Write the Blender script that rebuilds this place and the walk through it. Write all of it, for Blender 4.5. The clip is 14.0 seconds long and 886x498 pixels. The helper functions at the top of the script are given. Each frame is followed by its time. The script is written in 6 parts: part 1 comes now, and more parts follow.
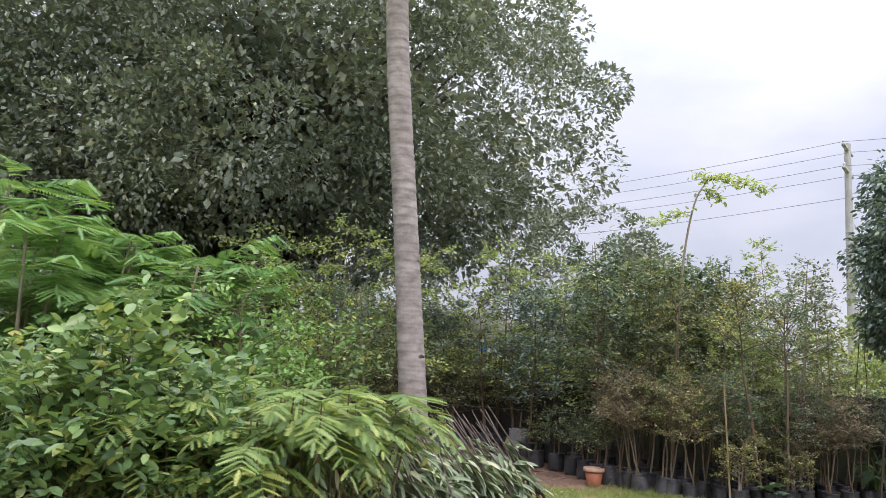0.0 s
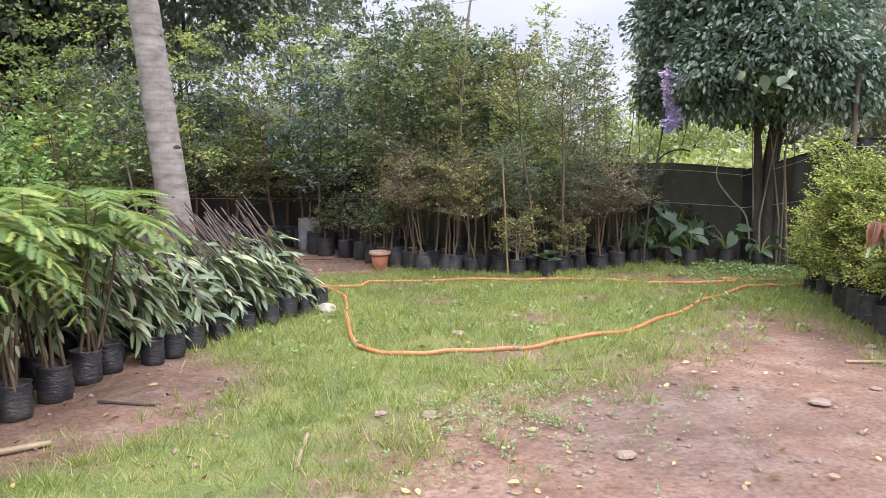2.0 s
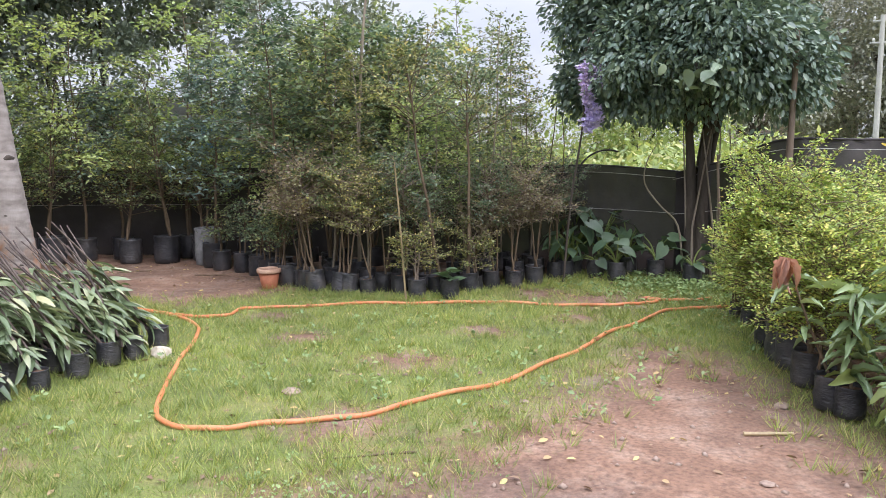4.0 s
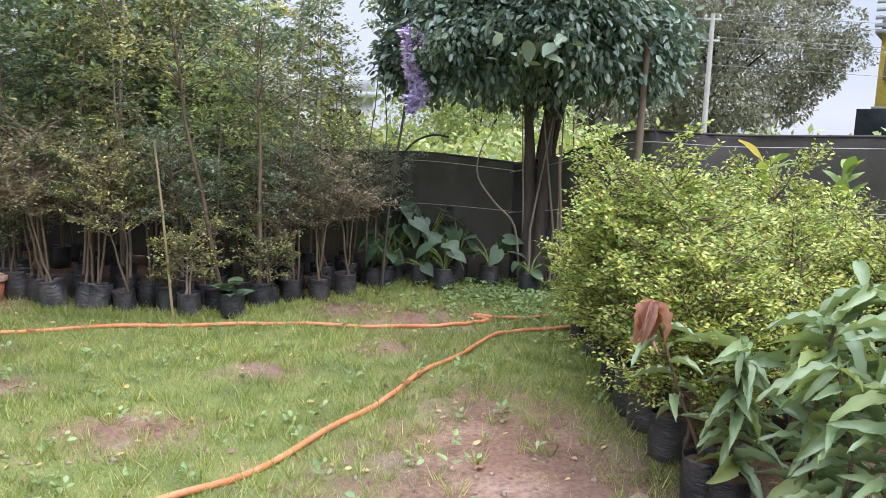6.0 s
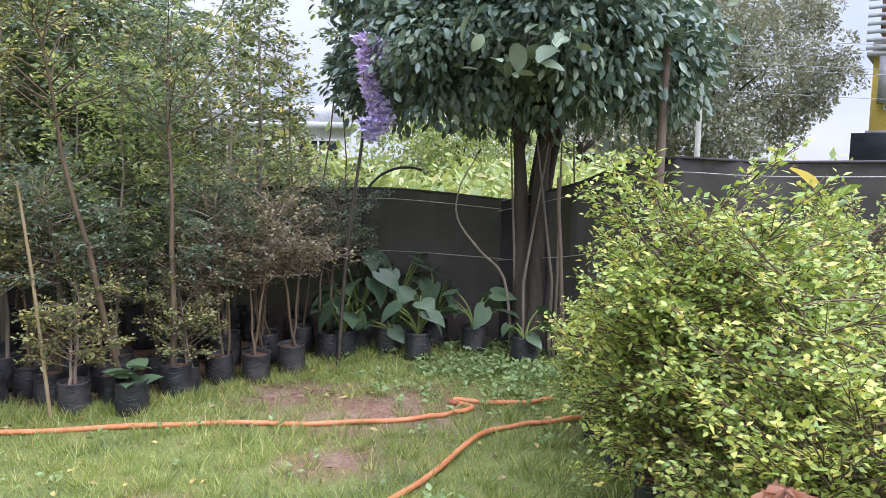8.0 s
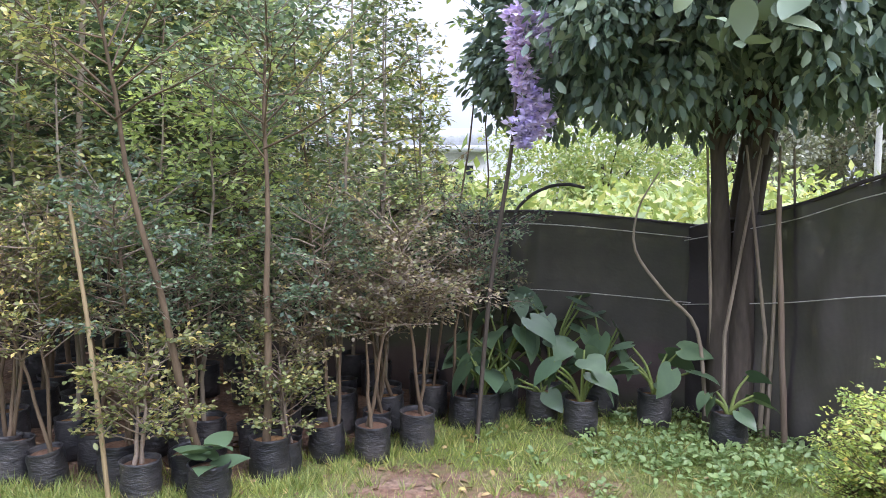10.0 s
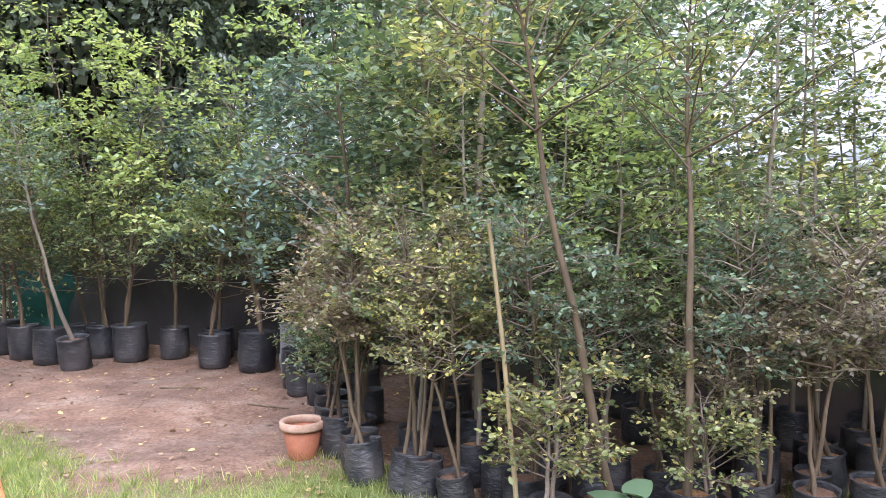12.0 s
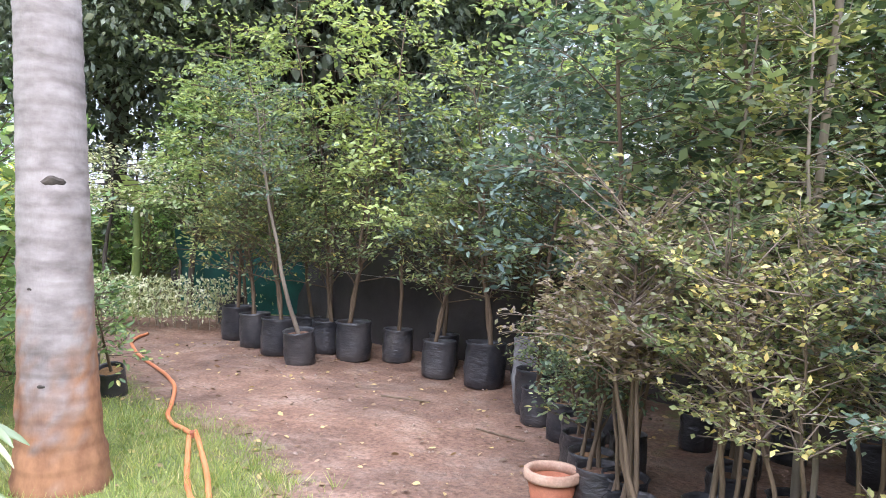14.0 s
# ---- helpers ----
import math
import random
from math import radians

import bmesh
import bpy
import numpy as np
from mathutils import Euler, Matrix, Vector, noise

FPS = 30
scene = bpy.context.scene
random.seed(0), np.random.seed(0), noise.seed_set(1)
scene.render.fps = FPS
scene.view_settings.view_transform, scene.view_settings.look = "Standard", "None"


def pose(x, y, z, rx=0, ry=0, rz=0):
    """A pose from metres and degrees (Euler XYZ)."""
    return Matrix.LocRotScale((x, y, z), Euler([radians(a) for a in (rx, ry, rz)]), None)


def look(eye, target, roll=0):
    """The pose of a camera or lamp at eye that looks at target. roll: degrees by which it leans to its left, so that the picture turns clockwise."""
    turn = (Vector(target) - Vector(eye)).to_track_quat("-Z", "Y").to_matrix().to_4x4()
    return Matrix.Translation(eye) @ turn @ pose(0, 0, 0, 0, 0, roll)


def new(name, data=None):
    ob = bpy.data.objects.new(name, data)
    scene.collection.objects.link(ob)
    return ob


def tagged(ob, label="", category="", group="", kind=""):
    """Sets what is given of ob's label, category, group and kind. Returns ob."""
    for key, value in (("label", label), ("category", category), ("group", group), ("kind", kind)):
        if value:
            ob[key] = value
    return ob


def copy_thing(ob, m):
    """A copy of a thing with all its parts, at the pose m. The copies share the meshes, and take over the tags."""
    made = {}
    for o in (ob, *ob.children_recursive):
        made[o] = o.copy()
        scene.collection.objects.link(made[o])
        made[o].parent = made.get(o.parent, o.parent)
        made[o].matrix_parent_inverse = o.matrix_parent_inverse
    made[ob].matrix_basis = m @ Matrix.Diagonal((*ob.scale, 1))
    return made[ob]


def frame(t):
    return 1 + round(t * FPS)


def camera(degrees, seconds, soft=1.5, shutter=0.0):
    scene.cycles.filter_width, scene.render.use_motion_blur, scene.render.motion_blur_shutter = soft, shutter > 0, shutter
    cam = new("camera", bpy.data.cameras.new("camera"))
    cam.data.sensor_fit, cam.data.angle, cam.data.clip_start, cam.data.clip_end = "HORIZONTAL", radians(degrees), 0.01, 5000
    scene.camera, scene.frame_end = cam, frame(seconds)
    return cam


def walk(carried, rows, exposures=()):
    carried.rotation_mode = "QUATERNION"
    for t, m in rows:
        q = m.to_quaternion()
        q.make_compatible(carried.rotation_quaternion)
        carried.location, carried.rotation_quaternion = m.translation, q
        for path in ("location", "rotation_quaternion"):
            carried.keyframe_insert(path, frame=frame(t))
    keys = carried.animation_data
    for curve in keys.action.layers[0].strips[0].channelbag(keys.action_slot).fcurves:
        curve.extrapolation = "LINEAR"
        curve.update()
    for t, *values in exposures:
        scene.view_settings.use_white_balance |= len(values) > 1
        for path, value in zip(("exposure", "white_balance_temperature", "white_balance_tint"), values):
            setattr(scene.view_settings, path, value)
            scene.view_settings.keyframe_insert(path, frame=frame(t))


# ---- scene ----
cam = camera(61.1, 14.0, soft=0.9)
PATH = [
    (0, (0.683, -0.219, 1.315), (0.417, 1.737, 1.635), 3.5),
    (0.5, (0.765, -0.145, 1.284), (0.576, 1.834, 1.507), 2.1),
    (1, (0.964, -0.012, 1.258), (0.906, 1.988, 1.274), 0.7),
    (1.5, (1.068, 0.22, 1.239), (1.248, 2.209, 1.132), 0.2),
    (2, (1.231, 0.485, 1.256), (1.439, 2.463, 1.039), -0.1),
    (2.2, (1.327, 0.545, 1.26), (1.546, 2.519, 1.026), -0.5),
    (4.3, (2.406, 1.587, 1.497), (2.677, 3.551, 1.233), -0.6),
    (4.5, (2.478, 1.725, 1.501), (2.812, 3.678, 1.23), -0.2),
    (5, (2.678, 2.104, 1.509), (3.264, 3.994, 1.221), 2.0),
    (5.5, (2.865, 2.419, 1.506), (3.494, 4.292, 1.196), 1.9),
    (6, (2.981, 2.781, 1.489), (3.624, 4.651, 1.187), 1.7),
    (6.5, (3.128, 3.132, 1.503), (3.795, 4.997, 1.222), 1.7),
    (7, (3.308, 3.447, 1.517), (3.993, 5.308, 1.256), -0.1),
    (7.2, (3.36, 3.579, 1.518), (4.042, 5.441, 1.265), -0.1),
    (9.3, (3.739, 4.931, 1.454), (4.419, 6.803, 1.27), 2.4),
    (9.5, (3.743, 5.065, 1.462), (4.43, 6.934, 1.277), 2.2),
    (10, (3.776, 5.37, 1.431), (4.113, 7.335, 1.278), 0.3),
    (10.5, (3.776, 5.461, 1.385), (3.888, 7.455, 1.289), -1.5),
    (11, (3.776, 5.51, 1.375), (3.636, 7.504, 1.302), -1.8),
    (11.5, (3.618, 5.623, 1.363), (3.271, 7.591, 1.287), -1.9),
    (12, (3.386, 5.781, 1.372), (2.855, 7.708, 1.3), -0.8),
    (12.5, (3.261, 5.985, 1.371), (2.613, 7.875, 1.294), -0.6),
    (13, (3.115, 6.217, 1.362), (2.242, 8.015, 1.294), -0.1),
    (13.5, (2.932, 6.374, 1.334), (1.945, 8.112, 1.269), 1.0),
    (13.9, (2.766, 6.505, 1.331), (1.756, 8.229, 1.273), 2.2),
    (14, (2.745, 6.522, 1.326), (1.706, 8.23, 1.267), 2.4),
]
walk(cam, [(t, look(eye, target, roll)) for t, eye, target, roll in PATH],
     [(0.0, 0.0, 6100, 20), (1.5, 0.3, 6050, 20), (5.0, 0.32, 5950, 18), (7.0, 0.38, 5750, 20), (9.5, 0.64, 5700, 21), (11.0, 0.92, 5650, 21), (14.0, 1.02, 5650, 20)])

# ---- world and light: bright overcast sky ----
world = bpy.data.worlds.new("overcast_sky")
scene.world = world
world.use_nodes = True
wn, wl = world.node_tree.nodes, world.node_tree.links
wn.clear()
w_out, w_bg = wn.new("ShaderNodeOutputWorld"), wn.new("ShaderNodeBackground")
sky = wn.new("ShaderNodeTexSky")
sky.sky_type, sky.sun_disc = "NISHITA", False
sky.sun_elevation, sky.sun_rotation = radians(58), radians(60)
w_dim = wn.new("ShaderNodeMix"); w_dim.data_type, w_dim.blend_type = "RGBA", "MULTIPLY"
w_dim.inputs[0].default_value = 1.0
w_dim.inputs[7].default_value = (0.10, 0.10, 0.10, 1)
w_noise = wn.new("ShaderNodeTexNoise")
w_noise.inputs["Scale"].default_value, w_noise.inputs["Detail"].default_value = 2.2, 6.0
w_ramp = wn.new("ShaderNodeValToRGB")
w_ramp.color_ramp.elements[0].position, w_ramp.color_ramp.elements[1].position = 0.36, 0.62
w_ramp.color_ramp.elements[0].color = (0.66, 0.71, 0.79, 1)
w_ramp.color_ramp.elements[1].color = (0.97, 0.985, 1.0, 1)
w_mix = wn.new("ShaderNodeMix"); w_mix.data_type = "RGBA"
w_mix.inputs[0].default_value = 0.86
w_co, w_map = wn.new("ShaderNodeTexCoord"), wn.new("ShaderNodeMapping")
w_map.inputs["Scale"].default_value = (1.0, 1.0, 2.6)
wl.new(w_co.outputs["Generated"], w_map.inputs["Vector"])
wl.new(w_map.outputs["Vector"], w_noise.inputs["Vector"])
wl.new(w_noise.outputs["Fac"], w_ramp.inputs["Fac"])
wl.new(sky.outputs["Color"], w_dim.inputs[6])
wl.new(w_dim.outputs[2], w_mix.inputs[6])
wl.new(w_ramp.outputs["Color"], w_mix.inputs[7])
w_sep, w_up = wn.new("ShaderNodeSeparateXYZ"), wn.new("ShaderNodeMath")
w_up.operation = "MULTIPLY_ADD"
w_up.inputs[1].default_value, w_up.inputs[2].default_value = 4.4, 0.82
w_pow = wn.new("ShaderNodeMath"); w_pow.operation = "POWER"
w_pow.inputs[1].default_value = 2.4
w_pos = wn.new("ShaderNodeMath"); w_pos.operation = "MAXIMUM"
w_pos.inputs[1].default_value = 0.0
wl.new(w_co.outputs["Generated"], w_sep.inputs["Vector"])
wl.new(w_sep.outputs["Z"], w_pos.inputs[0])
wl.new(w_pos.outputs["Value"], w_pow.inputs[0])
wl.new(w_pow.outputs["Value"], w_up.inputs[0])
wl.new(w_up.outputs["Value"], w_bg.inputs["Strength"])
wl.new(w_mix.outputs[2], w_bg.inputs["Color"])
wl.new(w_bg.outputs["Background"], w_out.inputs["Surface"])
sun = new("sun", bpy.data.lights.new("sun", "SUN"))
sun.data.energy, sun.data.angle, sun.data.color = 1.5, radians(25), (1.0, 0.96, 0.9)
sun.matrix_world = look((7, -8, 14), (0, 6, 0))


# ---- materials ----
def nodes_of(name):
    m = bpy.data.materials.new(name)
    m.use_nodes = True
    nt = m.node_tree
    return m, nt, nt.nodes["Principled BSDF"], nt.nodes["Material Output"]


def ramp(nt, source, stops):
    r = nt.nodes.new("ShaderNodeValToRGB")
    e = r.color_ramp.elements
    while len(e) < len(stops):
        e.new(0.5)
    for k, (p, c) in zip(e, stops):
        k.position, k.color = p, (*c, 1)
    nt.links.new(source, r.inputs["Fac"])
    return r.outputs["Color"]


def noise_of(nt, scale, detail=4.0, space="Object", stretch=None, rough=0.55):
    co, n = nt.nodes.new("ShaderNodeTexCoord"), nt.nodes.new("ShaderNodeTexNoise")
    n.inputs["Scale"].default_value, n.inputs["Detail"].default_value, n.inputs["Roughness"].default_value = scale, detail, rough
    v = co.outputs[space]
    if stretch:
        mp = nt.nodes.new("ShaderNodeMapping")
        mp.inputs["Scale"].default_value = stretch
        nt.links.new(v, mp.inputs["Vector"])
        v = mp.outputs["Vector"]
    nt.links.new(v, n.inputs["Vector"])
    return n.outputs["Fac"]


def blend(nt, a, b, fac, mode="MIX"):
    x = nt.nodes.new("ShaderNodeMix")
    x.data_type, x.blend_type = "RGBA", mode
    for s, v in ((0, fac), (6, a), (7, b)):
        if hasattr(v, "is_linked"):
            nt.links.new(v, x.inputs[s])
        elif isinstance(v, tuple):
            x.inputs[s].default_value = (*v, 1)
        else:
            x.inputs[s].default_value = v
    return x.outputs[2]


def bump(nt, bsdf, height, strength, distance=0.01):
    b = nt.nodes.new("ShaderNodeBump")
    b.inputs["Strength"].default_value, b.inputs["Distance"].default_value = strength, distance
    nt.links.new(height, b.inputs["Height"])
    nt.links.new(b.outputs["Normal"], bsdf.inputs["Normal"])


def rough_stuff(name, stops, scale=8.0, rough=0.8, fine=60.0, relief=0.4, depth=0.01, stretch=None, metal=0.0):
    """A solid surface: broad colour patches, fine grain and relief."""
    m, nt, b, o = nodes_of(name)
    big, small = noise_of(nt, scale, 5, stretch=stretch), noise_of(nt, fine, 3, stretch=stretch)
    col = blend(nt, ramp(nt, big, stops), ramp(nt, small, [(0.3, (0.62, 0.62, 0.62)), (0.7, (1.0, 1.0, 1.0))]), 0.6, "MULTIPLY")
    nt.links.new(col, b.inputs["Base Color"])
    b.inputs["Roughness"].default_value, b.inputs["Metallic"].default_value = rough, metal
    bump(nt, b, small, relief, depth)
    return m


def leaf_stuff(name, stops, rough=0.5, glow=0.35, patch=1.6):
    """Thin leaves: each leaf has its own tint, with broad drifts over the crown, and lets light through."""
    m, nt, b, o = nodes_of(name)
    geo = nt.nodes.new("ShaderNodeNewGeometry")
    info = nt.nodes.new("ShaderNodeObjectInfo")
    own = ramp(nt, geo.outputs["Random Per Island"], [(p, tuple((1.06, 1.0, 1.06)[i] * (1.05 * q + 0.27 * (0.3 * c[0] + 0.6 * c[1] + 0.1 * c[2])) + 0.008 for i, q in enumerate(c))) for p, c in stops])
    drift = ramp(nt, noise_of(nt, patch, 3, rough=0.6), [(0.3, (0.72, 0.74, 0.72)), (0.7, (1.15, 1.12, 1.0))])
    col = blend(nt, own, drift, 0.8, "MULTIPLY")
    each = ramp(nt, info.outputs["Random"], [(0.0, (0.82, 0.86, 0.85)), (1.0, (1.12, 1.08, 1.0))])
    col = blend(nt, col, each, 1.0, "MULTIPLY")
    nt.links.new(col, b.inputs["Base Color"])
    b.inputs["Roughness"].default_value = rough * 0.85
    b.inputs["Specular IOR Level"].default_value = 0.6
    t, mix = nt.nodes.new("ShaderNodeBsdfTranslucent"), nt.nodes.new("ShaderNodeMixShader")
    nt.links.new(blend(nt, col, (1.05, 1.02, 0.65), 1.0, "MULTIPLY"), t.inputs["Color"])
    mix.inputs["Fac"].default_value = glow
    nt.links.new(b.outputs["BSDF"], mix.inputs[1])
    nt.links.new(t.outputs["BSDF"], mix.inputs[2])
    nt.links.new(mix.outputs["Shader"], o.inputs["Surface"])
    return m


M = {}
M["leaf_grove"] = leaf_stuff("leaf_grove", [(0.0, (0.04, 0.075, 0.03)), (0.5, (0.115, 0.185, 0.075)), (0.93, (0.26, 0.34, 0.125)), (1.0, (0.52, 0.46, 0.08))], glow=0.5)
M["leaf_grove_blue"] = leaf_stuff("leaf_grove_blue", [(0.0, (0.035, 0.08, 0.05)), (0.6, (0.105, 0.185, 0.11)), (1.0, (0.23, 0.34, 0.185))], glow=0.45)
M["leaf_olive"] = leaf_stuff("leaf_olive", [(0.0, (0.08, 0.11, 0.03)), (0.5, (0.19, 0.235, 0.06)), (0.85, (0.36, 0.38, 0.1)), (1.0, (0.6, 0.48, 0.1))], glow=0.42)
M["leaf_dry"] = leaf_stuff("leaf_dry", [(0.0, (0.13, 0.1, 0.06)), (0.45, (0.22, 0.17, 0.1)), (0.75, (0.19, 0.22, 0.08)), (1.0, (0.42, 0.34, 0.12))], glow=0.35)
M["leaf_layer"] = leaf_stuff("leaf_layer", [(0.0, (0.19, 0.3, 0.08)), (0.6, (0.3, 0.42, 0.11)), (1.0, (0.44, 0.54, 0.15))], glow=0.5)
# base colours greyed and lightened to carry the haze over the big crowns
M["leaf_ficus"] = leaf_stuff("leaf_ficus", [(0.0, (0.11, 0.16, 0.12)), (0.6, (0.175, 0.235, 0.175)), (0.94, (0.24, 0.3, 0.21)), (1.0, (0.38, 0.42, 0.25))], rough=0.42, glow=0.2, patch=0.35)
M["leaf_dark"] = leaf_stuff("leaf_dark", [(0.0, (0.055, 0.11, 0.09)), (0.6, (0.11, 0.19, 0.145)), (1.0, (0.2, 0.29, 0.19))], rough=0.46, glow=0.2, patch=1.1)
M["leaf_shrub"] = leaf_stuff("leaf_shrub", [(0.0, (0.14, 0.25, 0.02)), (0.5, (0.27, 0.4, 0.025)), (0.85, (0.42, 0.5, 0.035)), (1.0, (0.6, 0.5, 0.06))], rough=0.52, patch=2.2)
M["leaf_fern"] = leaf_stuff("leaf_fern", [(0.0, (0.1, 0.2, 0.03)), (0.6, (0.18, 0.32, 0.045)), (1.0, (0.36, 0.43, 0.05))], rough=0.55)
M["leaf_feather"] = leaf_stuff("leaf_feather", [(0.0, (0.1, 0.26, 0.05)), (0.6, (0.16, 0.36, 0.06)), (1.0, (0.27, 0.45, 0.07))], rough=0.55, patch=0.9)
M["leaf_citrus"] = leaf_stuff("leaf_citrus", [(0.0, (0.065, 0.145, 0.035)), (0.5, (0.12, 0.24, 0.055)), (0.88, (0.22, 0.35, 0.07)), (1.0, (0.42, 0.43, 0.06))], rough=0.4)
M["leaf_mango"] = leaf_stuff("leaf_mango", [(0.0, (0.1, 0.18, 0.07)), (0.6, (0.19, 0.3, 0.12)), (1.0, (0.36, 0.47, 0.15))], rough=0.34, glow=0.28)
M["leaf_red"] = leaf_stuff("leaf_red", [(0.0, (0.34, 0.14, 0.085)), (1.0, (0.46, 0.23, 0.14))], rough=0.4, glow=0.3)
M["leaf_ear"] = leaf_stuff("leaf_ear", [(0.0, (0.045, 0.1, 0.045)), (1.0, (0.085, 0.165, 0.075))], rough=0.45, glow=0.2)
M["leaf_strap"] = leaf_stuff("leaf_strap", [(0.0, (0.09, 0.15, 0.06)), (0.6, (0.15, 0.22, 0.09)), (0.85, (0.3, 0.34, 0.17)), (1.0, (0.4, 0.33, 0.16))], rough=0.4, glow=0.15)
M["leaf_yellow"] = leaf_stuff("leaf_yellow", [(0.0, (0.3, 0.38, 0.04)), (1.0, (0.55, 0.55, 0.05))])
# far crowns: distance haze is put into this pale, greyed leaf colour
M["leaf_far_hazed"] = leaf_stuff("leaf_far_hazed", [(0.0, (0.16, 0.19, 0.15)), (0.6, (0.24, 0.27, 0.21)), (1.0, (0.33, 0.35, 0.27))], glow=0.25, patch=0.3)
M["leaf_pale"] = leaf_stuff("leaf_pale", [(0.0, (0.2, 0.28, 0.12)), (0.5, (0.36, 0.43, 0.22)), (1.0, (0.6, 0.62, 0.45))])
M["leaf_velvet"] = leaf_stuff("leaf_velvet", [(0.0, (0.13, 0.2, 0.12)), (1.0, (0.24, 0.33, 0.2))], rough=0.6, glow=0.2)
M["petal"] = leaf_stuff("petal", [(0.0, (0.46, 0.4, 0.84)), (0.6, (0.6, 0.54, 0.88)), (1.0, (0.72, 0.67, 0.92))], rough=0.6, glow=0.12)
M["leaf_field"] = leaf_stuff("leaf_field", [(0.0, (0.18, 0.28, 0.05)), (0.6, (0.3, 0.4, 0.08)), (1.0, (0.48, 0.48, 0.12))], patch=0.5)
M["grass"] = leaf_stuff("grass", [(0.0, (0.11, 0.185, 0.02)), (0.5, (0.2, 0.295, 0.03)), (0.85, (0.31, 0.37, 0.05)), (1.0, (0.48, 0.42, 0.15))], rough=0.6, glow=0.3, patch=0.8)
M["weed"] = leaf_stuff("weed", [(0.0, (0.13, 0.24, 0.06)), (1.0, (0.24, 0.36, 0.1))], rough=0.5, glow=0.3)
M["litter"] = leaf_stuff("litter", [(0.0, (0.12, 0.07, 0.035)), (0.6, (0.26, 0.16, 0.07)), (1.0, (0.5, 0.38, 0.08))], rough=0.7, glow=0.1)
M["bark"] = rough_stuff("bark", [(0.3, (0.085, 0.06, 0.036)), (0.7, (0.2, 0.14, 0.085))], 14, 0.85, 90, 0.5, 0.004, stretch=(1, 1, 0.25))
M["bark_dark"] = rough_stuff("bark_dark", [(0.3, (0.05, 0.04, 0.03)), (0.7, (0.12, 0.095, 0.075))], 5, 0.9, 40, 0.6, 0.01, stretch=(1, 1, 0.25))
M["bark_pale"] = rough_stuff("bark_pale", [(0.3, (0.2, 0.16, 0.12)), (0.7, (0.36, 0.3, 0.22))], 9, 0.85, 60, 0.5, 0.004, stretch=(1, 1, 0.25))
M["twig_dry"] = rough_stuff("twig_dry", [(0.3, (0.2, 0.15, 0.11)), (0.7, (0.34, 0.27, 0.21))], 9, 0.9, 80, 0.3, 0.002)
M["green_stem"] = rough_stuff("green_stem", [(0.3, (0.14, 0.2, 0.05)), (0.7, (0.25, 0.3, 0.08))], 9, 0.6, 80, 0.2, 0.002)
M["cane"] = rough_stuff("cane", [(0.3, (0.08, 0.055, 0.05)), (0.7, (0.2, 0.15, 0.125))], 20, 0.75, 90, 0.4, 0.003, stretch=(1, 1, 0.4))
M["bamboo"] = rough_stuff("bamboo", [(0.3, (0.3, 0.22, 0.12)), (0.7, (0.46, 0.36, 0.2))], 6, 0.55, 50, 0.25, 0.003, stretch=(1, 1, 0.2))
M["post_wood"] = rough_stuff("post_wood", [(0.3, (0.12, 0.085, 0.06)), (0.7, (0.22, 0.165, 0.12))], 4, 0.8, 45, 0.4, 0.004, stretch=(1, 1, 0.15))
M["potting_soil"] = rough_stuff("potting_soil", [(0.3, (0.1, 0.05, 0.03)), (0.7, (0.22, 0.12, 0.07))], 18, 0.95, 110, 0.8, 0.012)
M["wood_chips"] = rough_stuff("wood_chips", [(0.3, (0.24, 0.12, 0.05)), (0.7, (0.42, 0.24, 0.1))], 40, 0.9, 120, 0.9, 0.015)
M["terracotta"] = rough_stuff("terracotta", [(0.3, (0.36, 0.12, 0.06)), (0.7, (0.47, 0.18, 0.09))], 9, 0.75, 80, 0.2, 0.002)
M["terracotta_rim"] = rough_stuff("terracotta_rim", [(0.3, (0.45, 0.26, 0.17)), (0.7, (0.6, 0.42, 0.3))], 14, 0.8, 80, 0.2, 0.002)
M["stone"] = rough_stuff("stone", [(0.3, (0.26, 0.18, 0.13)), (0.7, (0.42, 0.32, 0.25))], 12, 0.9, 70, 0.5, 0.006)
M["stone_white"] = rough_stuff("stone_white", [(0.3, (0.46, 0.38, 0.28)), (0.7, (0.66, 0.58, 0.46))], 12, 0.85, 60, 0.4, 0.005)
M["concrete"] = rough_stuff("concrete", [(0.3, (0.4, 0.39, 0.36)), (0.7, (0.55, 0.54, 0.5))], 1.5, 0.85, 30, 0.2, 0.004)
M["white_wall"] = rough_stuff("white_wall", [(0.3, (0.66, 0.65, 0.63)), (0.7, (0.8, 0.79, 0.77))], 0.6, 0.8, 12, 0.1, 0.004)
M["pink_wall"] = rough_stuff("pink_wall", [(0.3, (0.62, 0.47, 0.42)), (0.7, (0.72, 0.58, 0.53))], 0.6, 0.8, 12, 0.1, 0.004)
M["yellow_wall"] = rough_stuff("yellow_wall", [(0.3, (0.7, 0.5, 0.08)), (0.7, (0.8, 0.6, 0.14))], 0.6, 0.75, 12, 0.1, 0.004)
M["brown_wall"] = rough_stuff("brown_wall", [(0.3, (0.25, 0.14, 0.1)), (0.7, (0.34, 0.2, 0.15))], 0.8, 0.8, 12, 0.1, 0.004)
M["grey_wall"] = rough_stuff("grey_wall", [(0.3, (0.3, 0.3, 0.31)), (0.7, (0.42, 0.42, 0.43))], 0.8, 0.8, 12, 0.1, 0.004)
M["dark_window"] = rough_stuff("dark_window", [(0.3, (0.02, 0.025, 0.03)), (0.7, (0.05, 0.055, 0.06))], 0.8, 0.2, 12, 0.02, 0.001)
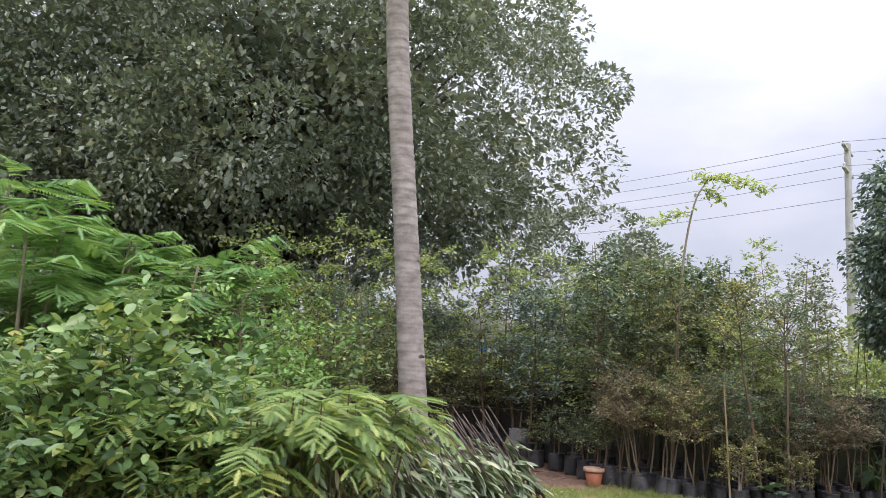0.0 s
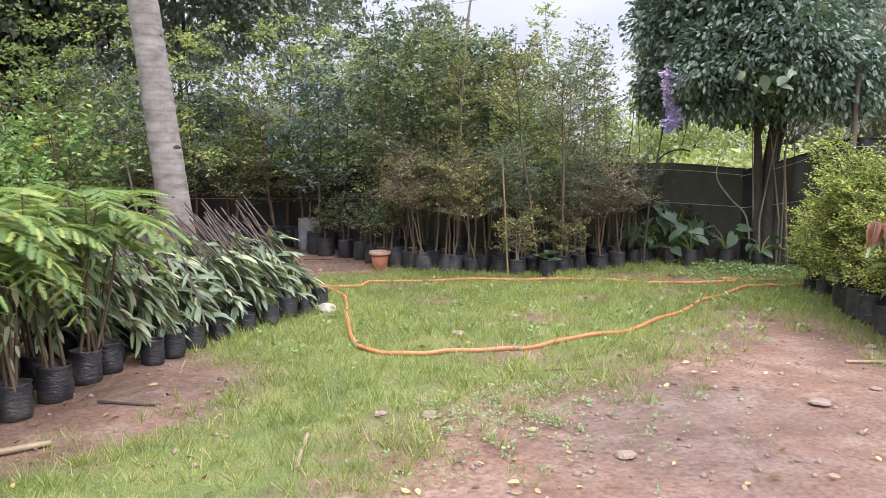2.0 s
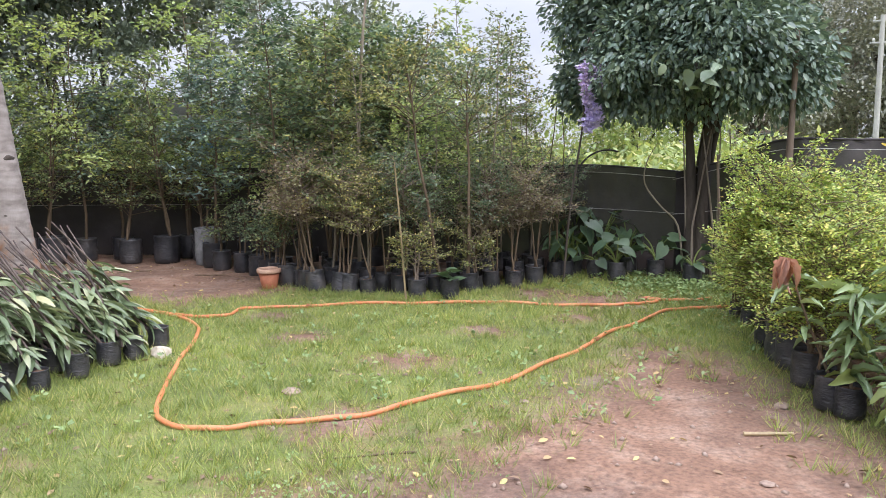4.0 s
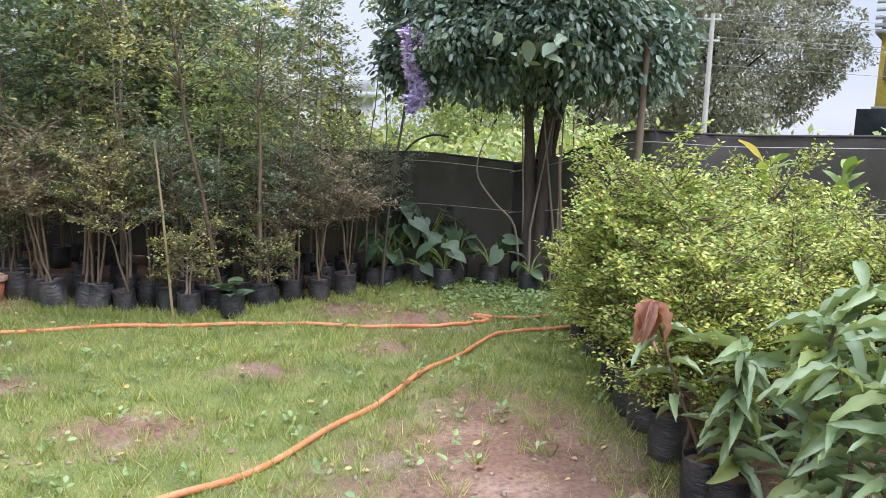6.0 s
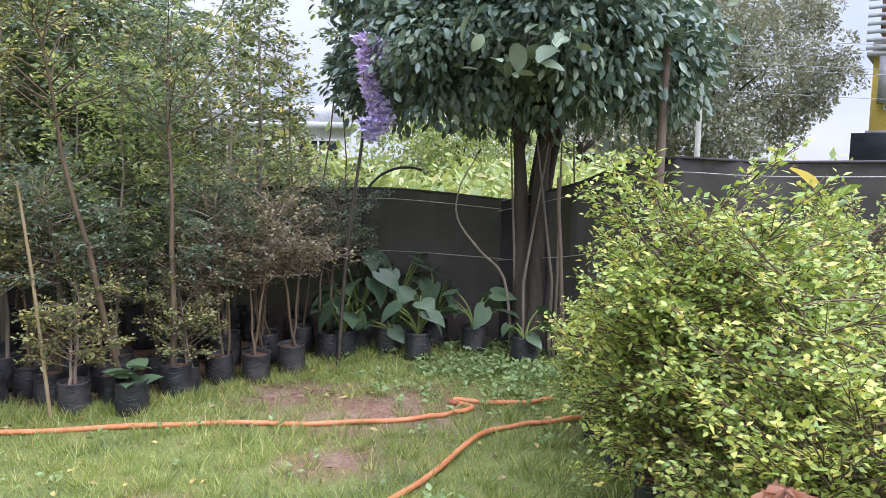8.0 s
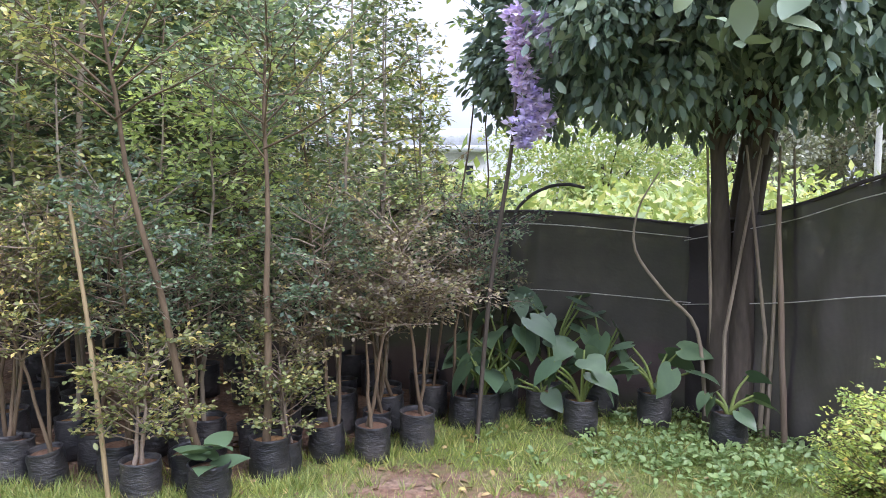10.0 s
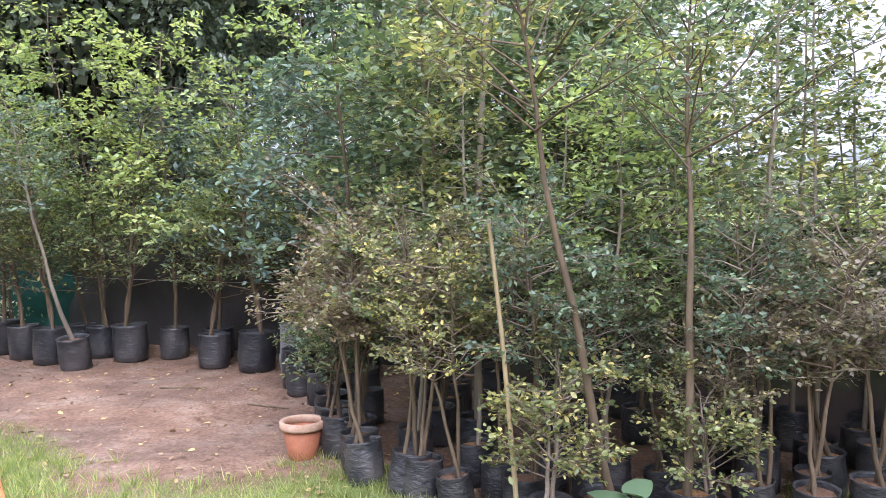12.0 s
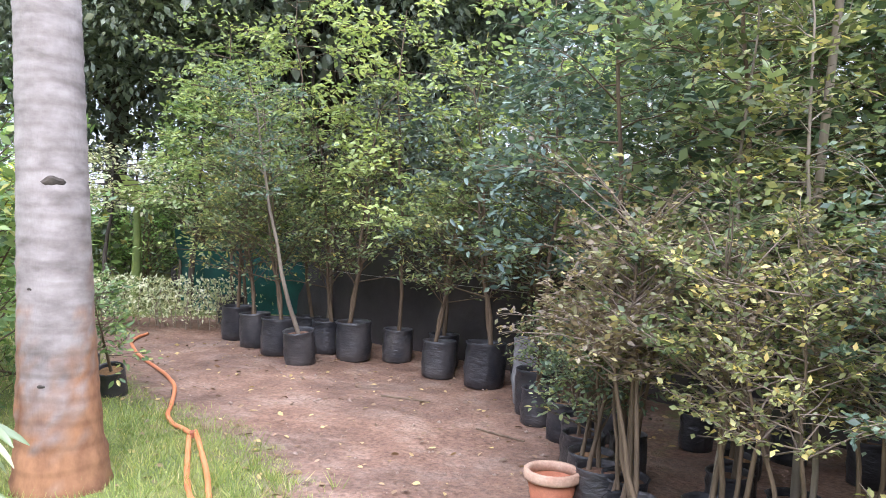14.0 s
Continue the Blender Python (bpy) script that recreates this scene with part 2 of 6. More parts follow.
M["roof_sheet"] = rough_stuff("roof_sheet", [(0.3, (0.5, 0.52, 0.54)), (0.7, (0.68, 0.69, 0.7))], 0.7, 0.5, 18, 0.1, 0.004, metal=0.3)
M["tarp_blue"] = rough_stuff("tarp_blue", [(0.3, (0.03, 0.22, 0.62)), (0.7, (0.06, 0.34, 0.8))], 3, 0.5, 30, 0.2, 0.01)
M["net_green"] = rough_stuff("net_green", [(0.3, (0.01, 0.06, 0.055)), (0.7, (0.02, 0.13, 0.11))], 3, 0.7, 90, 0.4, 0.01)
M["wire"] = rough_stuff("wire", [(0.3, (0.25, 0.25, 0.25)), (0.7, (0.4, 0.4, 0.4))], 5, 0.5, 50, 0.1, 0.001, metal=0.6)
M["cord"] = rough_stuff("cord", [(0.3, (0.42, 0.4, 0.37)), (0.7, (0.6, 0.58, 0.54))], 9, 0.8, 80, 0.2, 0.001)
M["hose"] = rough_stuff("hose", [(0.3, (0.62, 0.19, 0.07)), (0.7, (0.78, 0.3, 0.13))], 4, 0.45, 60, 0.1, 0.002)
M["hose_tape"] = rough_stuff("hose_tape", [(0.3, (0.3, 0.09, 0.04)), (0.7, (0.42, 0.15, 0.08))], 9, 0.7, 60, 0.3, 0.002)


def bag_stuff():
    """Thin black polythene, dusty and creased, with a weak sheen."""
    m, nt, b, o = nodes_of("bag_plastic")
    dust = ramp(nt, noise_of(nt, 7, 5), [(0.35, (0.018, 0.019, 0.022)), (0.75, (0.075, 0.07, 0.068))])
    info = nt.nodes.new("ShaderNodeObjectInfo")
    each = ramp(nt, info.outputs["Random"], [(0.0, (0.8, 0.8, 0.85)), (1.0, (1.5, 1.45, 1.4))])
    nt.links.new(blend(nt, dust, each, 1.0, "MULTIPLY"), b.inputs["Base Color"])
    b.inputs["Roughness"].default_value = 0.42
    bump(nt, b, noise_of(nt, 26, 3, stretch=(1, 1, 2.4)), 0.7, 0.012)
    return m


def net_stuff():
    """Woven black shade net: close weave that lets a little sky through."""
    m, nt, b, o = nodes_of("shade_net")
    col = ramp(nt, noise_of(nt, 1.3, 5), [(0.35, (0.03, 0.025, 0.027)), (0.7, (0.075, 0.062, 0.064))])
    w = nt.nodes.new("ShaderNodeTexWave")
    w.bands_direction = "Z"
    w.inputs["Scale"].default_value, w.inputs["Distortion"].default_value = 60, 0.6
    co = nt.nodes.new("ShaderNodeTexCoord")
    nt.links.new(co.outputs["Object"], w.inputs["Vector"])
    col = blend(nt, col, ramp(nt, w.outputs["Fac"], [(0.2, (0.7, 0.7, 0.7)), (0.8, (1.1, 1.1, 1.1))]), 0.7, "MULTIPLY")
    nt.links.new(col, b.inputs["Base Color"])
    b.inputs["Roughness"].default_value = 0.75
    bump(nt, b, noise_of(nt, 5, 4), 0.5, 0.03)
    t, mix = nt.nodes.new("ShaderNodeBsdfTransparent"), nt.nodes.new("ShaderNodeMixShader")
    mix.inputs["Fac"].default_value = 0.03
    nt.links.new(b.outputs["BSDF"], mix.inputs[1])
    nt.links.new(t.outputs["BSDF"], mix.inputs[2])
    nt.links.new(mix.outputs["Shader"], o.inputs["Surface"])
    return m


def palm_stuff():
    """Grey ringed palm bark, red-brown and scaling near the ground."""
    m, nt, b, o = nodes_of("palm_bark")
    grey = ramp(nt, noise_of(nt, 5, 6, stretch=(1, 1, 2.5)), [(0.3, (0.2, 0.17, 0.15)), (0.52, (0.35, 0.305, 0.275)), (0.75, (0.47, 0.42, 0.385))])
    root = ramp(nt, noise_of(nt, 11, 5, stretch=(1, 1, 0.6)), [(0.3, (0.22, 0.1, 0.05)), (0.7, (0.46, 0.235, 0.115))])
    at = nt.nodes.new("ShaderNodeAttribute")
    at.attribute_name = "rooty"
    col = blend(nt, grey, root, at.outputs["Fac"])
    w = nt.nodes.new("ShaderNodeTexWave")
    w.bands_direction = "Z"
    w.inputs["Scale"].default_value, w.inputs["Distortion"].default_value, w.inputs["Detail"].default_value = 2.9, 2.2, 3.0
    co = nt.nodes.new("ShaderNodeTexCoord")
    nt.links.new(co.outputs["Object"], w.inputs["Vector"])
    col = blend(nt, col, ramp(nt, w.outputs["Fac"], [(0.0, (0.62, 0.6, 0.58)), (0.25, (1.0, 1.0, 1.0))]), 0.4, "MULTIPLY")
    col = blend(nt, col, ramp(nt, noise_of(nt, 2.4, 7, rough=0.7), [(0.35, (0.6, 0.57, 0.55)), (0.6, (1.05, 1.04, 1.03))]), 0.8, "MULTIPLY")
    nt.links.new(col, b.inputs["Base Color"])
    b.inputs["Roughness"].default_value = 0.88
    bump(nt, b, noise_of(nt, 45, 5, stretch=(1, 1, 0.3)), 0.6, 0.01)
    return m


def ground_stuff():
    """Trodden red-brown earth and worn turf, by the sheet's own bare-earth attribute."""
    m, nt, b, o = nodes_of("earth_and_turf")
    earth = ramp(nt, noise_of(nt, 2.3, 9, rough=0.72), [(0.25, (0.125, 0.064, 0.038)), (0.5, (0.25, 0.145, 0.095)), (0.75, (0.39, 0.285, 0.215))])
    damp = noise_of(nt, 0.9, 5)
    earth = blend(nt, earth, ramp(nt, damp, [(0.4, (0.7, 0.74, 0.8)), (0.6, (1.0, 1.0, 1.0))]), 0.8, "MULTIPLY")
    earth = blend(nt, earth, ramp(nt, noise_of(nt, 38, 4), [(0.32, (0.45, 0.42, 0.4)), (0.6, (1.1, 1.07, 1.02))]), 0.75, "MULTIPLY")
    turf = ramp(nt, noise_of(nt, 3.2, 6), [(0.3, (0.1, 0.125, 0.035)), (0.5, (0.17, 0.2, 0.05)), (0.75, (0.27, 0.235, 0.09))])
    turf = blend(nt, turf, ramp(nt, noise_of(nt, 70, 3), [(0.3, (0.5, 0.5, 0.45)), (0.65, (1.1, 1.1, 1.0))]), 0.8, "MULTIPLY")
    at = nt.nodes.new("ShaderNodeAttribute")
    at.attribute_name = "bare"
    edge = nt.nodes.new("ShaderNodeMath")
    edge.operation = "MULTIPLY_ADD"
    nt.links.new(noise_of(nt, 5.5, 6, rough=0.68), edge.inputs[0])
    edge.inputs[1].default_value = 1.3
    nt.links.new(at.outputs["Fac"], edge.inputs[2])
    half = nt.nodes.new("ShaderNodeMath")
    half.operation = "MULTIPLY_ADD"
    nt.links.new(edge.outputs["Value"], half.inputs[0])
    half.inputs[1].default_value, half.inputs[2].default_value = 2.6, -2.2
    half.use_clamp = True
    nt.links.new(blend(nt, turf, earth, half.outputs["Value"]), b.inputs["Base Color"])
    b.inputs["Roughness"].default_value = 0.85
    nt.links.new(ramp(nt, damp, [(0.36, (0.45, 0.45, 0.45)), (0.5, (0.88, 0.88, 0.88))]), b.inputs["Roughness"])
    bump(nt, b, noise_of(nt, 9, 6, rough=0.6), 0.7, 0.06)
    return m


M["bag"], M["net"], M["palm"], M["ground"] = bag_stuff(), net_stuff(), palm_stuff(), ground_stuff()


# ---- mesh tools ----
class Build:
    """Collects vertices and faces for one mesh."""

    def __init__(self):
        self.v, self.f, self.n = [], [], 0

    def add(self, v, f):
        v, f = np.asarray(v, float).reshape(-1, 3), np.asarray(f, int)
        self.v.append(v)
        self.f.append(f + self.n)
        self.n += len(v)
        return self

    def mesh(self, name, smooth=False):
        me = bpy.data.meshes.new(name)
        v = np.concatenate(self.v)
        me.vertices.add(len(v))
        me.vertices.foreach_set("co", v.ravel())
        loops = np.concatenate([f.ravel() for f in self.f])
        sizes = np.concatenate([np.full(len(f), f.shape[1]) for f in self.f])
        me.loops.add(len(loops))
        me.loops.foreach_set("vertex_index", loops)
        me.polygons.add(len(sizes))
        me.polygons.foreach_set("loop_start", np.concatenate([[0], np.cumsum(sizes)[:-1]]))
        if smooth:
            me.polygons.foreach_set("use_smooth", np.ones(len(sizes), bool))
        me.update(calc_edges=True)
        me.validate()
        return me


def unit(a):
    return a / np.maximum(np.linalg.norm(a, axis=-1, keepdims=True), 1e-9)


def tube(b, points, radii, sides=6, caps=True):
    """A round tapering limb along points."""
    p = np.asarray(points, float)
    r = np.broadcast_to(np.asarray(radii, float), (len(p),))
    d = unit(np.gradient(p, axis=0))
    ref = np.where(np.abs(d[:, 2:3]) < 0.9, [[0.0, 0.0, 1.0]], [[1.0, 0.0, 0.0]])
    if np.ptp(ref, axis=0).any():
        ref = np.broadcast_to([[0.31, 0.93, 0.19]], p.shape)
    s = unit(np.cross(d, ref))
    u = np.cross(s, d)
    a = np.arange(sides) * 2 * np.pi / sides
    v = p[:, None] + r[:, None, None] * (np.cos(a)[None, :, None] * s[:, None] + np.sin(a)[None, :, None] * u[:, None])
    i = np.arange(sides)
    j = (i + 1) % sides
    f = np.concatenate([np.stack([k * sides + i, k * sides + j, (k + 1) * sides + j, (k + 1) * sides + i], 1) for k in range(len(p) - 1)])
    b.add(v, f)
    if caps:
        n = len(p)
        b.add(np.concatenate([v[0], p[:1], v[-1], p[-1:]]), np.concatenate([np.stack([j, i, np.full(sides, sides)], 1), np.stack([i + sides + 1, j + sides + 1, np.full(sides, 2 * sides + 1)], 1)]))
    return b


def smooth_line(points, steps=8):
    """A Catmull-Rom line through the points."""
    p = np.asarray(points, float)
    q = np.concatenate([2 * p[:1] - p[1:2], p, 2 * p[-1:] - p[-2:-1]])
    t = np.linspace(0, 1, steps, endpoint=False)[:, None]
    out = []
    for k in range(1, len(q) - 2):
        a, b_, c, d = q[k - 1], q[k], q[k + 1], q[k + 2]
        out.append(0.5 * (2 * b_ + (c - a) * t + (2 * a - 5 * b_ + 4 * c - d) * t ** 2 + (3 * b_ - a - 3 * c + d) * t ** 3))
    return np.concatenate(out + [p[-1:]])


# leaf outlines: across, along, lift
LEAF2 = (np.array([(0, 0, 0), (0.5, 0.45, 0.1), (0, 1, -0.06), (-0.5, 0.45, 0.1)]), np.array([(0, 1, 2), (0, 2, 3)]))
LEAF4 = (np.array([(0, 0, 0), (0.42, 0.28, 0.14), (0.45, 0.66, 0.06), (0, 1, -0.16), (-0.45, 0.66, 0.06), (-0.42, 0.28, 0.14)]), np.array([(0, 1, 2, 3), (0, 3, 4, 5)]))
BLADE = (np.array([(-0.5, 0, 0), (0.5, 0, 0), (0, 1, 0.12)]), np.array([(0, 1, 2)]))


def comb_leaf(n=12, lean=0.05, droop=0.3):
    """A narrow feather of small leaflets on one rib."""
    t = np.linspace(0, 1, n + 1)
    mid = np.stack([0 * t, t, -droop * t ** 2], 1)
    q = (t[:-1] + t[1:]) / 2
    w = 0.5 * np.sin(np.pi * (0.16 + 0.74 * q)) ** 0.7
    tip = np.stack([w, q + lean, -droop * q ** 2 - 0.12 * w], 1)
    k = np.arange(n)
    f = np.concatenate([np.stack([k, n + 1 + k, k + 1], 1), np.stack([k, k + 1, 2 * n + 1 + k], 1)])
    return np.concatenate([mid, tip, tip * (-1, 1, 1)]), f


def long_leaf(n=6, droop=0.35, wave=0.03, fold=0.18, tip=1.0):
    """A long leaf with a midrib, curled edge and hanging tip."""
    t = np.linspace(0, 1, n)
    w = np.sin(np.pi * np.clip(t * 0.94 + 0.03, 0, 1) ** 0.8) ** 0.8 * 0.5
    z = -droop * t ** 2 * tip
    y = t * (1 - 0.25 * droop * t)
    mid = np.stack([0 * t, y, z], 1)
    wob = wave * np.sin(np.arange(n) * 2.1)
    r = np.stack([w, y, z + fold * w + wob], 1)
    l = np.stack([-w, y, z + fold * w - wob], 1)
    v = np.concatenate([mid, r, l])
    k = np.arange(n - 1)
    return v, np.concatenate([np.stack([k, n + k, n + k + 1, k + 1], 1), np.stack([k, k + 1, 2 * n + k + 1, 2 * n + k], 1)])


def leaves(b, p, d, length, width, shape, rng, tilt=0.5):
    """Sets one leaf of the given outline at each p, pointing along d."""
    n = len(p)
    if not n:
        return b
    d = np.broadcast_to(unit(np.asarray(d, float)), p.shape)
    up = unit(np.array([0, 0, 1.0]) + tilt * rng.normal(size=(n, 3)))
    s = unit(np.cross(d, up))
    nrm = np.cross(s, d)
    length = np.broadcast_to(np.asarray(length, float), (n,))[:, None, None]
    v0, f0 = shape
    w = np.broadcast_to(np.asarray(width, float), (n,))[:, None, None]
    v = p[:, None] + length * (w * v0[None, :, 0:1] * s[:, None] + v0[None, :, 1:2] * d[:, None] + v0[None, :, 2:3] * nrm[:, None] * np.maximum(w, 0.3))
    f = (np.arange(n)[:, None, None] * len(v0) + f0[None]).reshape(-1, f0.shape[1])
    return b.add(v, f)


def part(name, mesh, material, parent, label="", at=None, kind=""):
    """Links a mesh as one part under a thing or part."""
    if not mesh.materials:
        mesh.materials.append(material)
    ob = new(name, mesh)
    ob.parent = parent
    if at is not None:
        ob.matrix_basis = at
    return tagged(ob, label, kind=kind)


def thing(name, label, category, group="", at=(0, 0, 0), turn=0.0):
    ob = new(name)
    ob.empty_display_size = 0.1
    ob.matrix_basis = pose(*at, 0, 0, turn)
    return tagged(ob, label, category, group)


def solid(name, mesh, material, label, category, group="", kind=""):
    mesh.materials.append(material)
    return tagged(new(name, mesh), label, category, group, kind)


def placed(x, y, turn=0.0, s=1.0, z=0.0, lean=0.0):
    return pose(x, y, z, lean, 0, turn) @ Matrix.Scale(s, 4)


def lathe(b, profile, sides=24, crease=0.0, rng=None, wob=None):
    """A turned body; crease pushes the wall in and out at random."""
    pr = np.asarray(profile, float)
    a = np.arange(sides) * 2 * np.pi / sides
    r = np.repeat(pr[:, :1], sides, 1)
    if crease:
        r = r + crease * rng.normal(size=r.shape) * (pr[:, :1] > 0.01)
    v = np.stack([r * np.cos(a), r * np.sin(a), np.repeat(pr[:, 1:], sides, 1)], 2)
    i = np.arange(sides)
    j = (i + 1) % sides
    f = np.concatenate([np.stack([k * sides + i, k * sides + j, (k + 1) * sides + j, (k + 1) * sides + i], 1) for k in range(len(pr) - 1)])
    return b.add(v, f)


def box(b, lo, hi):
    x0, y0, z0 = lo
    x1, y1, z1 = hi
    v = [(x0, y0, z0), (x1, y0, z0), (x1, y1, z0), (x0, y1, z0), (x0, y0, z1), (x1, y0, z1), (x1, y1, z1), (x0, y1, z1)]
    return b.add(v, [(3, 2, 1, 0), (4, 5, 6, 7), (0, 1, 5, 4), (1, 2, 6, 5), (2, 3, 7, 6), (3, 0, 4, 7)])


def pebble(rng, n=1.0, flat=0.6):
    bm = bmesh.new()
    bmesh.ops.create_icosphere(bm, subdivisions=2, radius=n)
    for v in bm.verts:
        k = 1 + 0.28 * noise.noise(v.co * 1.3 / n + Vector(rng.normal(size=3) * 0.02)) + 0.05 * rng.normal()
        v.co = Vector((v.co.x * k, v.co.y * k * 0.8, max(v.co.z * k * flat, -0.25 * n)))
    me = bpy.data.meshes.new("stone")
    bm.to_mesh(me)
    bm.free()
    return me


RNG = np.random.default_rng(7)


# ---- ground: one sheet to the horizon, with earth worn bare ----
def inside(px, py, poly):
    hit = np.zeros(px.shape, bool)
    for (x0, y0), (x1, y1) in zip(poly, poly[1:] + poly[:1]):
        cross = (y0 > py) != (y1 > py)
        hit ^= cross & (px < (x1 - x0) * (py - y0) / (y1 - y0 + 1e-12) + x0)
    return hit


def near_edge(px, py, poly):
    best = np.full(px.shape, 1e9)
    for (x0, y0), (x1, y1) in zip(poly, poly[1:] + poly[:1]):
        dx, dy = x1 - x0, y1 - y0
        t = np.clip(((px - x0) * dx + (py - y0) * dy) / (dx * dx + dy * dy), 0, 1)
        best = np.minimum(best, np.hypot(px - x0 - t * dx, py - y0 - t * dy))
    return np.where(inside(px, py, poly), best, -best)


YARD = [(1.15, 2.9), (1.35, 3.8), (1.85, 4.4), (2.6, 4.7), (3.3, 5.3), (4.0, 6.2), (4.5, 6.7), (4.9, 6.0), (4.9, 2.0), (2.0, 2.0)]
LEFT = [(-3.0, 2.6), (-0.9, 3.2), (0.4, 4.2), (0.55, 5.1), (0.1, 5.6), (-0.4, 6.2), (-3, 8)]
PATCH = [(1.7, 9.6), (0.6, 8.9), (-0.2, 9.6), (-2.4, 10.3), (-4.6, 11.4), (-6, 12.2), (-5, 13.5), (1.0, 13.5), (1.7, 11.0)]
GROVE = [(1.6, 9.8), (2.6, 9.25), (3.3, 9.1), (4.4, 9.9), (5.4, 10.3), (7.0, 10.6), (7.0, 12.0), (1.5, 12.5)]
RIGHT = [(5.1, 3.0), (5.2, 5.3), (5.7, 6.5), (6.2, 8.0), (9.5, 7.0), (9.5, 3.0)]
SPOTS = [(4.75, 8.45, 0.42), (4.3, 7.7, 0.2), (2.7, 6.6, 0.24), (1.6, 8.3, 0.2), (2.2, 5.4, 0.25), (3.4, 7.4, 0.18), (1.9, 7.4, 0.2), (4.2, 8.9, 0.25)]


def bareness(px, py):
    """0 is full turf, 1 is bare earth."""
    b = np.full(px.shape, -1.0)
    for poly, soft in ((YARD, 0.7), (LEFT, 0.35), (PATCH, 0.4), (GROVE, 0.25), (RIGHT, 0.25)):
        b = np.maximum(b, near_edge(px, py, poly) / soft)
    for x, y, r in SPOTS:
        b = np.maximum(b, (r - np.hypot(px - x, (py - y) * 1.2)) / r * 0.75)
    return np.clip(0.5 + 0.5 * b, 0, 1)


def lie(px, py):
    """Height of the ground."""
    return 0.012 * np.sin(px * 2.1 + 0.7) * np.sin(py * 1.7) + 0.008 * np.sin(px * 5.3 + py * 3.1)


def ground():
    far = 0.12 * 1.25 ** np.arange(1, 40)
    far = np.cumsum(far)
    far = far[far < 700]
    xs = np.concatenate([-6 - far[::-1], np.arange(-6, 10.01, 0.09), 10.05 + far])
    ys = np.concatenate([1.5 - far[::-1], np.arange(1.5, 14.01, 0.09), 14.05 + far])
    gx, gy = np.meshgrid(xs, ys)
    close = np.exp(-np.maximum(0, np.hypot(gx - 2, gy - 7) - 12) / 5)
    gz = lie(gx, gy) * close
    n, m = len(xs), len(ys)
    i = (np.arange(m - 1)[:, None] * n + np.arange(n - 1)[None]).ravel()
    me = Build().add(np.stack([gx, gy, gz], 2), np.stack([i, i + 1, i + n + 1, i + n], 1)).mesh("ground", True)
    me.attributes.new("bare", "FLOAT", "POINT").data.foreach_set("value", bareness(gx, gy).ravel() * 0.85 + 0.08)
    me.materials.append(M["ground"])
    return tagged(new("ground", me), "trodden red-brown earth and worn green turf", "ground", kind="structure")


ground()


def turf():
    rng = np.random.default_rng(11)
    b = Build()
    for count, lo, hi, h0, h1, w, keep in ((150000, (-1.5, 3.0), (6.4, 10.2), 0.025, 0.07, 0.004, 0.62), (26000, (-1.5, 3.0), (6.4, 10.2), 0.06, 0.13, 0.005, 0.42), (36000, (-6, 9), (0.5, 13), 0.03, 0.09, 0.006, 0.4)):
        p = rng.uniform(lo, hi, (count, 2))
        clump = np.array([noise.noise(Vector((x * 1.7, y * 1.7, 3.0))) for x, y in p]) * 0.8 + np.array([noise.noise(Vector((x * 6, y * 6, 9.0))) for x, y in p]) * 0.7
        k = bareness(p[:, 0], p[:, 1]) + 0.32 * clump + 0.06 * rng.normal(size=count) < keep
        p = p[k]
        n = len(p)
        pos = np.stack([p[:, 0], p[:, 1], lie(p[:, 0], p[:, 1]) - 0.004], 1)
        d = np.stack([rng.normal(0, 0.55, n), rng.normal(0, 0.55, n), np.full(n, 1.0)], 1)
        L = rng.uniform(h0, h1, n) * (0.8 + 0.5 * clump[k])
        leaves(b, pos, d, L, w / np.maximum(L, 0.01), BLADE, rng, 2.0)
    q = rng.uniform(0, 1, 260)
    rim = np.stack([np.interp(q, [0, 0.35, 0.6, 1], [1.9, 2.9, 3.4, 5.1]), np.interp(q, [0, 0.35, 0.6, 1], [9.25, 8.85, 8.85, 9.85])], 1) + rng.normal(0, 0.07, (260, 2))
    for i, (x, y) in enumerate(np.concatenate([rim, rng.uniform((-0.4, 3.2), (6.2, 10.0), (3600, 2))])):
        if i >= 260 and bareness(np.array([x]), np.array([y]))[0] > rng.uniform(0.35, 0.95):
            continue
        n = rng.integers(10, 26)
        a, q = rng.uniform(0, 6.28, n), rng.uniform(0, 0.045, n)
        pos = np.stack([x + q * np.cos(a), y + q * np.sin(a), np.full(n, lie(x, y)) - 0.003], 1)
        L = rng.uniform(0.04, 0.11, n)
        leaves(b, pos, np.stack([np.cos(a) * 0.6, np.sin(a) * 0.6, rng.uniform(0.5, 1.4, n)], 1), L, 0.06, BLADE, rng, 1.0)
    solid("grass", b.mesh("grass"), M["grass"], "short worn green grass over the yard", "grass", kind="stuff")


turf()


